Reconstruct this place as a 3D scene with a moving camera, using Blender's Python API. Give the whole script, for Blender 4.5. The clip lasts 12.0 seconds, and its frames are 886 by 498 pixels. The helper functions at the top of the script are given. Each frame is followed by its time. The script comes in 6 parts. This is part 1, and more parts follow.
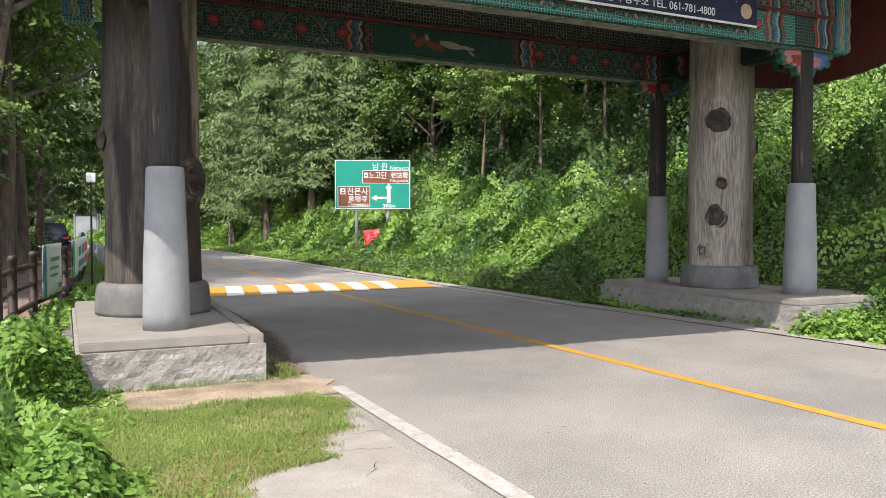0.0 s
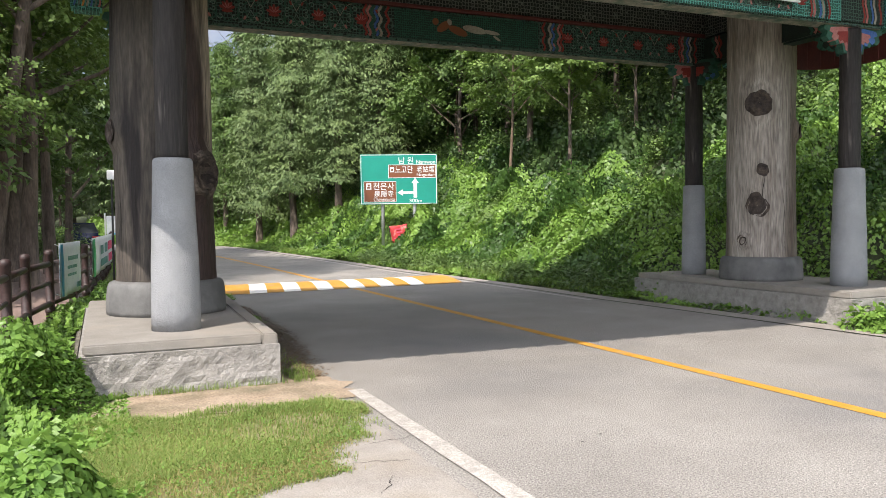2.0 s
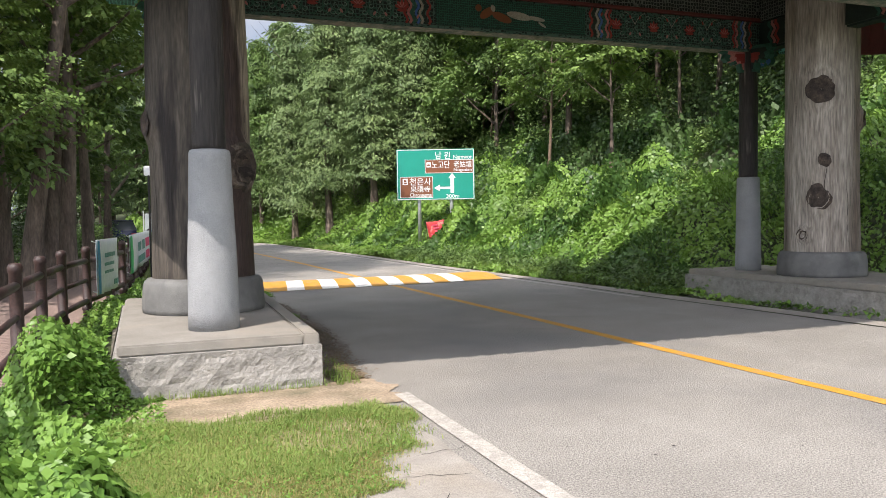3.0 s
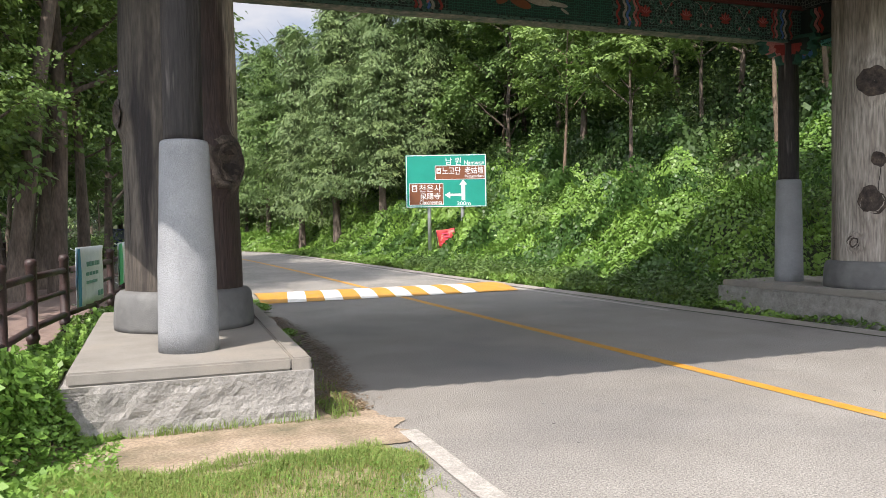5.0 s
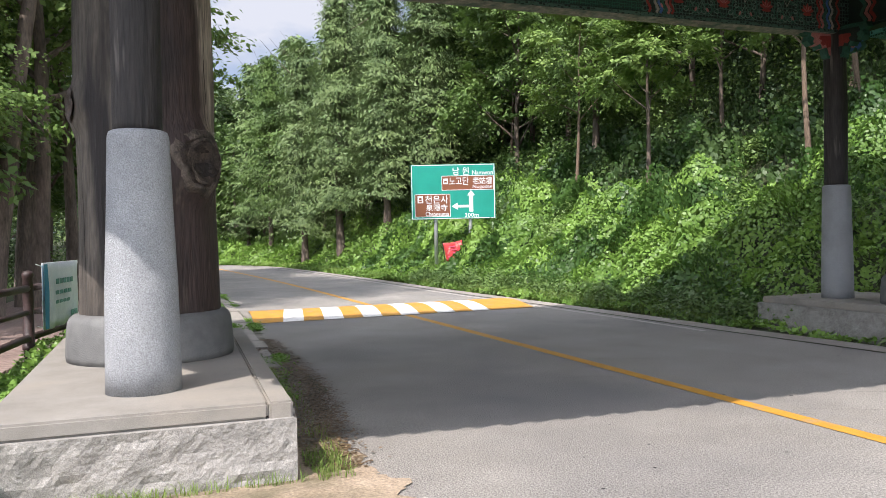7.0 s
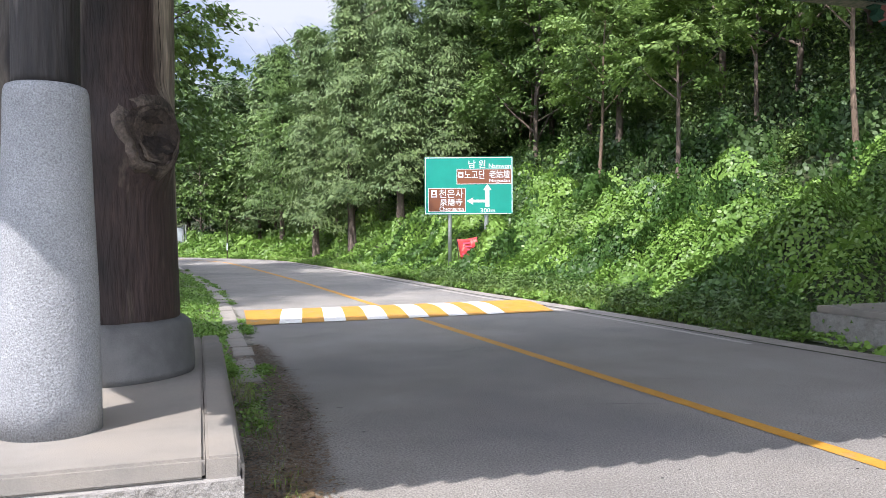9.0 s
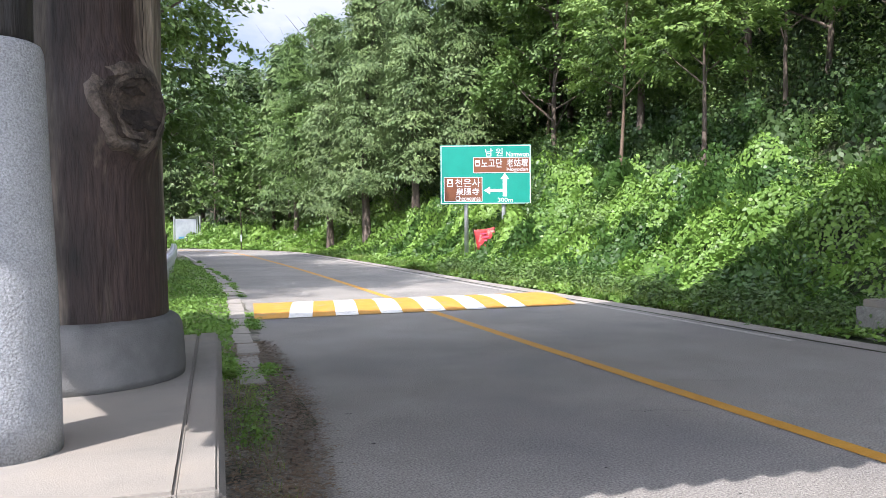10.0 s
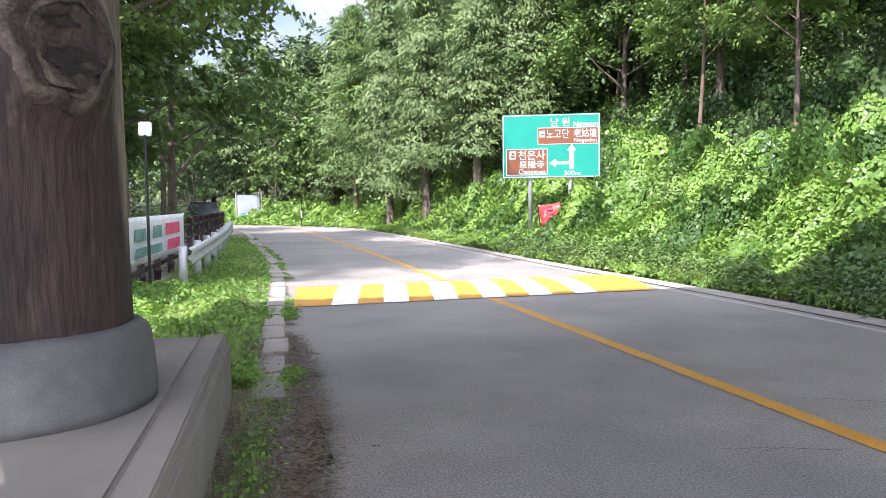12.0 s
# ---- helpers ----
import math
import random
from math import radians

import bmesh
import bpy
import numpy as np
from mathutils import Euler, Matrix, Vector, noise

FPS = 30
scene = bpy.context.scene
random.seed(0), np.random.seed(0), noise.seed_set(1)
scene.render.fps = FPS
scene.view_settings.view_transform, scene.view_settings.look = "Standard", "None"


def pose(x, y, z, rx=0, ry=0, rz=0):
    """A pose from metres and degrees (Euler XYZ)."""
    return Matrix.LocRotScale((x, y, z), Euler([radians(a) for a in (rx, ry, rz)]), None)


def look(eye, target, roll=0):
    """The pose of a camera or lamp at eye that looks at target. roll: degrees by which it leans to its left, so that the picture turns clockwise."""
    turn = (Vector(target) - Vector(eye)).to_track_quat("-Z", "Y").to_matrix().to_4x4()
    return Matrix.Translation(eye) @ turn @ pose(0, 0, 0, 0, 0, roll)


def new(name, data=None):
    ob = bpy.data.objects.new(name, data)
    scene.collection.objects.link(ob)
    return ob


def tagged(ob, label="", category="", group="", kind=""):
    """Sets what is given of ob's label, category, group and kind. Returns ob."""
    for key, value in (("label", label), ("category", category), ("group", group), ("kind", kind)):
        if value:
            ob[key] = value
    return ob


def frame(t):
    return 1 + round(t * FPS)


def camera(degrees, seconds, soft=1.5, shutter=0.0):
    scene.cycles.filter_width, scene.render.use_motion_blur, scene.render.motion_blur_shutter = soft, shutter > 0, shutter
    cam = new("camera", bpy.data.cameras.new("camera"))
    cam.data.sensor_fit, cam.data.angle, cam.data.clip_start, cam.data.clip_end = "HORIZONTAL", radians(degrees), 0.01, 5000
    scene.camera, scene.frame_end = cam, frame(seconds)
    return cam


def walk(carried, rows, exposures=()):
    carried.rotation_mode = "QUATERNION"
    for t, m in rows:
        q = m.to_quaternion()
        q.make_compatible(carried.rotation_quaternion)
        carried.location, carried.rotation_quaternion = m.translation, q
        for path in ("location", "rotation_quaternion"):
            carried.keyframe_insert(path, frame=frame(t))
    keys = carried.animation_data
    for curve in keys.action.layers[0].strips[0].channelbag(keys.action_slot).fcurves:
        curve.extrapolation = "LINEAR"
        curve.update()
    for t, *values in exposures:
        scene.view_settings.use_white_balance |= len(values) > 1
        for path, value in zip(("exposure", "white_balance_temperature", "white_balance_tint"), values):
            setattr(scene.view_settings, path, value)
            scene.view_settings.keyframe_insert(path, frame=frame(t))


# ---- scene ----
cam = camera(58.7, 12.0, 0.5)
METRES, EYE, TILT, LEAN, TURN = 6.4, 1.5, 0.0, 0.0, -25.6
ROWS = [
    (0.0, 0.0, 0.0, 0.0, 0.0, -1.91, -0.08),
    (0.5, -0.005, 0.0039, -0.001, -0.69, -2.06, -0.09),
    (1.0, -0.0013, 0.0205, -0.0033, -0.38, -2.25, 0.29),
    (1.5, 0.0094, 0.0501, -0.0028, 1.15, -2.19, 0.73),
    (2.0, 0.0078, 0.0774, -0.0067, 2.11, -2.22, 0.67),
    (2.5, -0.0084, 0.1141, -0.0079, 3.18, -2.13, 0.96),
    (3.0, -0.0174, 0.1417, -0.0111, 4.54, -2.44, 0.93),
    (5.0, -0.0365, 0.306, -0.02, 5.24, -1.73, 0.92),
    (5.5, -0.0371, 0.3497, -0.0205, 5.23, -1.4, 0.7),
    (6.0, -0.0534, 0.3991, -0.0211, 4.75, -0.79, 0.97),
    (6.5, -0.0602, 0.4409, -0.0238, 5.27, -0.7, 1.09),
    (8.5, -0.071, 0.6359, -0.0204, 6.35, -1.08, 0.59),
    (9.0, -0.0762, 0.6798, -0.0232, 6.74, -1.03, 0.24),
    (9.5, -0.0874, 0.7272, -0.0221, 6.76, -1.21, 0.53),
    (10.0, -0.0922, 0.7754, -0.0271, 7.85, -1.67, 0.34),
    (10.5, -0.0941, 0.8261, -0.0271, 9.06, -2.17, 0.06),
    (11.0, -0.1077, 0.8792, -0.0271, 9.36, -2.6, 0.66),
    (11.5, -0.1104, 0.9304, -0.0303, 10.97, -3.03, 1.1),
    (12.0, -0.1117, 0.9783, -0.0241, 12.5, -3.46, 0.66),
]
walk(cam, [(t, pose(0, 0, EYE, TILT, LEAN, TURN) @ pose(METRES * x, METRES * y, METRES * z, 90 + pitch, roll, yaw)) for t, x, y, z, yaw, pitch, roll in ROWS],
     ((0.0, 0.88, 6560, 15), (5.0, 0.92, 6520, 15), (6.7, 0.96, 6380, 16), (8.5, 1.05, 6060, 18), (10.5, 1.34, 6040, 18), (11.4, 1.42, 6060, 19), (11.75, 1.49, 6080, 20), (12.0, 1.66, 6120, 21)))

# ---------------------------------------------------------------- light
SUN_DIR = Vector((0.60, 0.475, -1.0)).normalized()
sun = new("sun", bpy.data.lights.new("sun", "SUN"))
sun.data.energy, sun.data.angle, sun.data.color = 3.7, radians(0.35), (1.0, 0.95, 0.86)
sun.matrix_world = look((-30, -25, 50), Vector((-30, -25, 50)) + SUN_DIR)

world = bpy.data.worlds.new("sky")
scene.world = world
world.use_nodes = True
wn, wl = world.node_tree.nodes, world.node_tree.links
sky = wn.new("ShaderNodeTexSky")
sky.sky_type, sky.sun_disc = "NISHITA", False
sky.sun_elevation, sky.sun_rotation = radians(52), math.atan2(-0.60, -0.50)
sky.air_density, sky.dust_density = 1.0, 1.2
cloud = wn.new("ShaderNodeTexNoise")
cloud.inputs["Scale"].default_value, cloud.inputs["Detail"].default_value = 3.2, 8
cramp = wn.new("ShaderNodeValToRGB")
cramp.color_ramp.elements[0].position, cramp.color_ramp.elements[1].position = 0.36, 0.60
cmix = wn.new("ShaderNodeMix")
cmix.data_type = "RGBA"
cmix.inputs["B"].default_value = (10.0, 10.3, 10.8, 1)
wl.new(cloud.outputs["Fac"], cramp.inputs["Fac"])
wl.new(cramp.outputs["Color"], cmix.inputs["Factor"])
wl.new(sky.outputs["Color"], cmix.inputs["A"])
wl.new(cmix.outputs["Result"], wn["Background"].inputs["Color"])
wn["Background"].inputs["Strength"].default_value = 0.15


# ---------------------------------------------------------------- materials
def material(name):
    m = bpy.data.materials.new(name)
    m.use_nodes = True
    return m, m.node_tree.nodes, m.node_tree.links, m.node_tree.nodes["Principled BSDF"]


def surface(name, a, b, scale=4.0, rough=0.8, fine=90.0, fine_amount=0.25, bump=0.3, bump_scale=None, stretch=(1, 1, 1), metal=0.0,
            c=None, c_scale=0.8, c_range=(0.5, 0.7), detail=6):
    """Two-scale noise colour with grain and relief, in the thing's own metres. c: a third colour in large stains."""
    m, n, l, p = material(name)
    tc = n.new("ShaderNodeTexCoord")
    mp = n.new("ShaderNodeMapping")
    mp.inputs["Scale"].default_value = stretch
    l.new(tc.outputs["Object"], mp.inputs["Vector"])
    n1 = n.new("ShaderNodeTexNoise")
    n1.inputs["Scale"].default_value, n1.inputs["Detail"].default_value = scale, detail
    n1.inputs["Roughness"].default_value = 0.65
    n2 = n.new("ShaderNodeTexNoise")
    n2.inputs["Scale"].default_value, n2.inputs["Detail"].default_value = fine, 3
    for x in (n1, n2):
        l.new(mp.outputs["Vector"], x.inputs["Vector"])
    ramp = n.new("ShaderNodeValToRGB")
    ramp.color_ramp.elements[0].position, ramp.color_ramp.elements[1].position = 0.32, 0.68
    ramp.color_ramp.elements[0].color, ramp.color_ramp.elements[1].color = (*a, 1), (*b, 1)
    l.new(n1.outputs["Fac"], ramp.inputs["Fac"])
    col = ramp.outputs["Color"]
    if c:
        n3 = n.new("ShaderNodeTexNoise")
        n3.inputs["Scale"].default_value, n3.inputs["Detail"].default_value = c_scale, 5
        l.new(mp.outputs["Vector"], n3.inputs["Vector"])
        r3 = n.new("ShaderNodeValToRGB")
        r3.color_ramp.elements[0].position, r3.color_ramp.elements[1].position = c_range
        l.new(n3.outputs["Fac"], r3.inputs["Fac"])
        mx = n.new("ShaderNodeMix")
        mx.data_type = "RGBA"
        mx.inputs["B"].default_value = (*c, 1)
        l.new(r3.outputs["Color"], mx.inputs["Factor"])
        l.new(col, mx.inputs["A"])
        col = mx.outputs["Result"]
    gr = n.new("ShaderNodeMapRange")
    gr.inputs["From Min"].default_value, gr.inputs["From Max"].default_value = 0.3, 0.7
    gr.inputs["To Min"].default_value, gr.inputs["To Max"].default_value = 1 - fine_amount, 1 + fine_amount
    l.new(n2.outputs["Fac"], gr.inputs["Value"])
    mul = n.new("ShaderNodeMix")
    mul.data_type, mul.blend_type = "RGBA", "MULTIPLY"
    mul.inputs["Factor"].default_value = 1
    l.new(col, mul.inputs["A"])
    l.new(gr.outputs["Result"], mul.inputs["B"])
    l.new(mul.outputs["Result"], p.inputs["Base Color"])
    p.inputs["Roughness"].default_value, p.inputs["Metallic"].default_value = rough, metal
    if bump:
        bn = n.new("ShaderNodeTexNoise")
        bn.inputs["Scale"].default_value, bn.inputs["Detail"].default_value = bump_scale or fine * 0.6, 5
        l.new(mp.outputs["Vector"], bn.inputs["Vector"])
        bp = n.new("ShaderNodeBump")
        bp.inputs["Strength"].default_value, bp.inputs["Distance"].default_value = bump, 0.02
        l.new(bn.outputs["Fac"], bp.inputs["Height"])
        l.new(bp.outputs["Normal"], p.inputs["Normal"])
    return m


def foliage(name, dark, light, through_light=0.35, rough=0.5):
    """Leaves, each its own shade, that let some light through."""
    m, n, l, p = material(name)
    g = n.new("ShaderNodeNewGeometry")
    tc = n.new("ShaderNodeTexCoord")
    big = n.new("ShaderNodeTexNoise")
    big.inputs["Scale"].default_value = 0.5
    l.new(tc.outputs["Object"], big.inputs["Vector"])
    add = n.new("ShaderNodeMath")
    add.operation = "MULTIPLY_ADD"
    add.inputs[1].default_value, add.inputs[2].default_value = 1.2, -0.25
    l.new(big.outputs["Fac"], add.inputs[0])
    add2 = n.new("ShaderNodeMath")
    add2.operation = "MULTIPLY_ADD"
    add2.inputs[1].default_value = 0.33
    l.new(g.outputs["Random Per Island"], add2.inputs[0])
    l.new(add.outputs["Value"], add2.inputs[2])
    ramp = n.new("ShaderNodeValToRGB")
    ramp.color_ramp.elements[0].color, ramp.color_ramp.elements[1].color = (*dark, 1), (*light, 1)
    l.new(add2.outputs["Value"], ramp.inputs["Fac"])
    l.new(ramp.outputs["Color"], p.inputs["Base Color"])
    p.inputs["Roughness"].default_value = rough
    p.inputs["Specular IOR Level"].default_value = 0.3
    tr = n.new("ShaderNodeBsdfTranslucent")
    l.new(ramp.outputs["Color"], tr.inputs["Color"])
    ms = n.new("ShaderNodeMixShader")
    ms.inputs["Fac"].default_value = through_light
    l.new(p.outputs["BSDF"], ms.inputs[1])
    l.new(tr.outputs["BSDF"], ms.inputs[2])
    l.new(ms.outputs["Shader"], n["Material Output"].inputs["Surface"])
    return m


M = {}
M["asphalt"] = surface("asphalt", (0.203, 0.189, 0.168), (0.270, 0.253, 0.226), 0.9, 0.9, 75, 0.45, 0.7, 90, c=(0.15, 0.144, 0.138), c_scale=0.35, c_range=(0.48, 0.75))
M["soil"] = surface("soil", (0.24, 0.18, 0.12), (0.36, 0.285, 0.205), 3, 0.95, 60, 0.3, 0.5, 40, c=(0.10, 0.09, 0.05), c_scale=1.2)
M["litter_soil"] = surface("leaf-littered soil", (0.12, 0.108, 0.088), (0.27, 0.245, 0.205), 6, 0.95, 45, 0.6, 0.9, 35, c=(0.065, 0.065, 0.042), c_scale=2.6, c_range=(0.47, 0.62))
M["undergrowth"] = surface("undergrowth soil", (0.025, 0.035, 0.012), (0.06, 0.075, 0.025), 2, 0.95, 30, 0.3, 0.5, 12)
M["concrete"] = surface("old concrete", (0.22, 0.2, 0.175), (0.31, 0.285, 0.25), 2.5, 0.9, 110, 0.18, 0.35, 90, c=(0.25, 0.22, 0.18), c_scale=1.5)
M["slab"] = surface("plinth slab stone", (0.2, 0.185, 0.16), (0.28, 0.26, 0.23), 2.2, 0.85, 260, 0.2, 0.2, 150, c=(0.26, 0.225, 0.18), c_scale=1.1, c_range=(0.5, 0.72))
M["rough_granite"] = surface("split granite", (0.2, 0.19, 0.172), (0.33, 0.315, 0.288), 9, 0.9, 190, 0.4, 0.6, 40)
M["granite"] = surface("dressed granite", (0.215, 0.222, 0.228), (0.295, 0.302, 0.308), 2.2, 0.8, 135, 0.34, 0.45, 95)
M["base_stone"] = surface("smooth pillar base stone", (0.085, 0.086, 0.083), (0.145, 0.144, 0.138), 3.5, 0.75, 200, 0.2, 0.25, 120, c=(0.2, 0.2, 0.19), c_scale=2)
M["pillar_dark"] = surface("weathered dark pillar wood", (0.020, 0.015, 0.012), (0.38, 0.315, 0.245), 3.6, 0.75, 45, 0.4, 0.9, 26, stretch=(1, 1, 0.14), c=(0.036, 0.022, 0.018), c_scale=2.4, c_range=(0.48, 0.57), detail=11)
M["pillar_pale"] = surface("weathered pale pillar wood", (0.16, 0.135, 0.11), (0.42, 0.38, 0.33), 5, 0.8, 45, 0.4, 0.9, 26, stretch=(1, 1, 0.10), c=(0.085, 0.06, 0.042), c_scale=1.5, c_range=(0.45, 0.66), detail=10)
M["post_wood"] = surface("grey blackened post wood", (0.006, 0.0052, 0.0048), (0.040, 0.033, 0.029), 6, 0.75, 60, 0.4, 0.9, 30, stretch=(1, 1, 0.11), c=(0.19, 0.165, 0.145), c_scale=7, c_range=(0.62, 0.75))
# darkens the log towards -x, the boundary broken up by noise
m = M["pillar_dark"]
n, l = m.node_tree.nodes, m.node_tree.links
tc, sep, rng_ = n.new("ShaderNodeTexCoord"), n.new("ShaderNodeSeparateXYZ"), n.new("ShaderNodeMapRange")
tone_noise, addn = n.new("ShaderNodeTexNoise"), n.new("ShaderNodeMath")
tone_noise.inputs["Scale"].default_value, tone_noise.inputs["Detail"].default_value = 2.2, 6
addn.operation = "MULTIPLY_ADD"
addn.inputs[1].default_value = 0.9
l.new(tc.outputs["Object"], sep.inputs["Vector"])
l.new(tc.outputs["Object"], tone_noise.inputs["Vector"])
l.new(tone_noise.outputs["Fac"], addn.inputs[0])
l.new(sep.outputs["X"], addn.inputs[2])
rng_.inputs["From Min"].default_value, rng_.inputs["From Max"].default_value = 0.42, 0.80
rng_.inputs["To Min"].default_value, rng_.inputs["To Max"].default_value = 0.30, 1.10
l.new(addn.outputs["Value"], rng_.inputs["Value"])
side_tone = n.new("ShaderNodeMix")
side_tone.data_type, side_tone.blend_type = "RGBA", "MULTIPLY"
side_tone.inputs["Factor"].default_value = 1
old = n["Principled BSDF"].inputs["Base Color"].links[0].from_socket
l.new(old, side_tone.inputs["A"])
l.new(rng_.outputs["Result"], side_tone.inputs["B"])
l.new(side_tone.outputs["Result"], n["Principled BSDF"].inputs["Base Color"])
M["knot"] = surface("dark knot wood", (0.010, 0.007, 0.006), (0.085, 0.062, 0.047), 9, 0.8, 60, 0.35, 0.9, 25)
M["knot_lip"] = surface("pale knot rim wood", (0.020, 0.015, 0.012), (0.15, 0.118, 0.090), 9, 0.8, 70, 0.35, 0.8, 30)
M["pit"] = surface("rotten wood pit", (0.006, 0.0045, 0.004), (0.04, 0.029, 0.022), 14, 0.9, 60, 0.3, 0.8, 30)
M["crack"] = surface("dark crack in wood", (0.006, 0.005, 0.004), (0.014, 0.010, 0.008), 20, 0.9, 60, 0.2, 0)
M["bark"] = surface("tree bark", (0.06, 0.045, 0.035), (0.18, 0.14, 0.11), 6, 0.9, 40, 0.3, 0.9, 14, stretch=(1, 1, 0.25))
M["bark_tan"] = surface("tan tree bark", (0.09, 0.062, 0.042), (0.2, 0.145, 0.1), 6, 0.9, 40, 0.3, 0.9, 14, stretch=(1, 1, 0.25))
M["fence"] = surface("brown fence timber", (0.02, 0.0105, 0.009), (0.048, 0.024, 0.02), 8, 0.55, 60, 0.25, 0.3, 25)
M["deck"] = surface("boardwalk planks", (0.16, 0.11, 0.09), (0.26, 0.19, 0.16), 5, 0.8, 60, 0.25, 0.3, 30, stretch=(0.2, 1, 1))
M["white_paint"] = surface("worn white road paint", (0.62, 0.60, 0.56), (0.80, 0.78, 0.74), 6, 0.75, 90, 0.12, 0.2, 90, c=(0.36, 0.33, 0.29), c_scale=5, c_range=(0.58, 0.70))
M["line_paint"] = surface("dull edge line paint", (0.27, 0.25, 0.22), (0.42, 0.395, 0.355), 8, 0.8, 70, 0.25, 0.3, 80, c=(0.28, 0.26, 0.23), c_scale=9, c_range=(0.55, 0.8))
M["yellow_paint"] = surface("worn yellow road paint", (0.42, 0.198, 0.016), (0.50, 0.258, 0.030), 5, 0.75, 90, 0.12, 0.2, 90, c=(0.34, 0.225, 0.11), c_scale=4, c_range=(0.58, 0.72))
M["steel"] = surface("galvanised steel", (0.42, 0.43, 0.44), (0.56, 0.57, 0.58), 4, 0.5, 60, 0.08, 0.05, metal=0.55)
M["sign_green"] = surface("green sign sheet", (0.004, 0.25, 0.19), (0.006, 0.29, 0.22), 1.5, 0.4, 40, 0.05, 0)
M["sign_brown"] = surface("brown sign sheet", (0.18, 0.062, 0.026), (0.215, 0.078, 0.034), 1.5, 0.4, 40, 0.05, 0)
M["sign_white"] = surface("white sign sheet", (0.78, 0.80, 0.80), (0.84, 0.86, 0.86), 1.5, 0.4, 40, 0.03, 0)
M["red_cloth"] = surface("red banner cloth", (0.45, 0.03, 0.035), (0.62, 0.07, 0.07), 3, 0.8, 40, 0.1, 0.1, c=(0.66, 0.38, 0.33), c_scale=5, c_range=(0.55, 0.7))
M["white_cloth"] = surface("white banner cloth", (0.62, 0.66, 0.68), (0.78, 0.80, 0.80), 3, 0.8, 40, 0.06, 0.1)
M["blue_cloth"] = surface("blue banner print", (0.04, 0.20, 0.36), (0.08, 0.32, 0.48), 3, 0.8, 40, 0.08, 0.1)
M["green_cloth"] = surface("green banner print", (0.05, 0.36, 0.14), (0.10, 0.5, 0.22), 3, 0.8, 40, 0.08, 0.1)
M["pink_cloth"] = surface("pink banner print", (0.66, 0.08, 0.17), (0.75, 0.14, 0.22), 3, 0.8, 40, 0.08, 0.1)
M["teal_print"] = surface("grey green banner print", (0.12, 0.28, 0.24), (0.2, 0.36, 0.30), 3, 0.8, 40, 0.08, 0.1)
M["board_face"] = surface("weathered notice board face", (0.26, 0.29, 0.32), (0.42, 0.45, 0.47), 1.5, 0.6, 40, 0.1, 0)
M["navy"] = surface("navy banner cloth", (0.012, 0.014, 0.045), (0.024, 0.026, 0.075), 2, 0.6, 40, 0.08, 0.05)
M["moon"] = surface("printed pale moon", (0.42, 0.28, 0.18), (0.62, 0.47, 0.34), 9, 0.7, 40, 0.1, 0)
M["dan_dark"] = surface("dark painted timber", (0.007, 0.016, 0.013), (0.014, 0.03, 0.023), 6, 0.7, 50, 0.3, 0.2)
M["dan_green"] = surface("green painted timber", (0.016, 0.07, 0.047), (0.03, 0.115, 0.078), 5, 0.7, 50, 0.25, 0.2)
M["dan_pale"] = surface("pale green painted line", (0.1, 0.17, 0.135), (0.16, 0.23, 0.19), 5, 0.7, 50, 0.2, 0.1)
M["dan_red"] = surface("red painted ornament", (0.21, 0.022, 0.02), (0.29, 0.045, 0.034), 5, 0.7, 50, 0.2, 0.1)
M["dan_pink"] = surface("pink painted ornament", (0.36, 0.12, 0.11), (0.45, 0.19, 0.17), 5, 0.7, 50, 0.2, 0.1)
M["dan_blue"] = surface("blue painted ornament", (0.04, 0.1, 0.3), (0.07, 0.16, 0.42), 5, 0.7, 50, 0.2, 0.1)
M["dan_orange"] = surface("orange painted ornament", (0.50, 0.17, 0.03), (0.6, 0.26, 0.06), 5, 0.7, 50, 0.2, 0.1)
M["dan_cream"] = surface("cream painted ornament", (0.28, 0.26, 0.21), (0.36, 0.34, 0.28), 5, 0.7, 50, 0.2, 0.1)
M["dan_maroon"] = surface("maroon painted rafter", (0.09, 0.022, 0.018), (0.14, 0.035, 0.028), 4, 0.7, 50, 0.2, 0.1)
M["tile"] = surface("grey clay roof tile", (0.07, 0.07, 0.075), (0.13, 0.13, 0.135), 4, 0.8, 60, 0.2, 0.3)
M["car_paint"] = surface("dark blue car paint", (0.012, 0.018, 0.06), (0.016, 0.024, 0.075), 2, 0.25, 40, 0.05, 0)
M["car_glass"] = surface("car window", (0.02, 0.025, 0.03), (0.03, 0.035, 0.04), 2, 0.08, 40, 0.05, 0)
M["car_white"] = surface("white car paint", (0.7, 0.71, 0.72), (0.76, 0.77, 0.78), 2, 0.3, 40, 0.03, 0)
M["rubber"] = surface("tyre rubber", (0.015, 0.015, 0.015), (0.03, 0.03, 0.03), 5, 0.85, 40, 0.1, 0.2)
M["black_metal"] = surface("black painted metal", (0.012, 0.012, 0.013), (0.022, 0.022, 0.024), 5, 0.5, 40, 0.1, 0.1)
M["leaf_mid"] = foliage("mid green leaves", (0.028, 0.068, 0.016), (0.18, 0.28, 0.07), 0.2)
M["leaf_light"] = foliage("light green leaves", (0.06, 0.125, 0.026), (0.25, 0.36, 0.09), 0.28)
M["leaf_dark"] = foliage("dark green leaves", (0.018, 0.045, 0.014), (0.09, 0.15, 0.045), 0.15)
M["leaf_blue"] = foliage("grey green conifer sprays", (0.05, 0.098, 0.036), (0.235, 0.32, 0.115), 0.12)
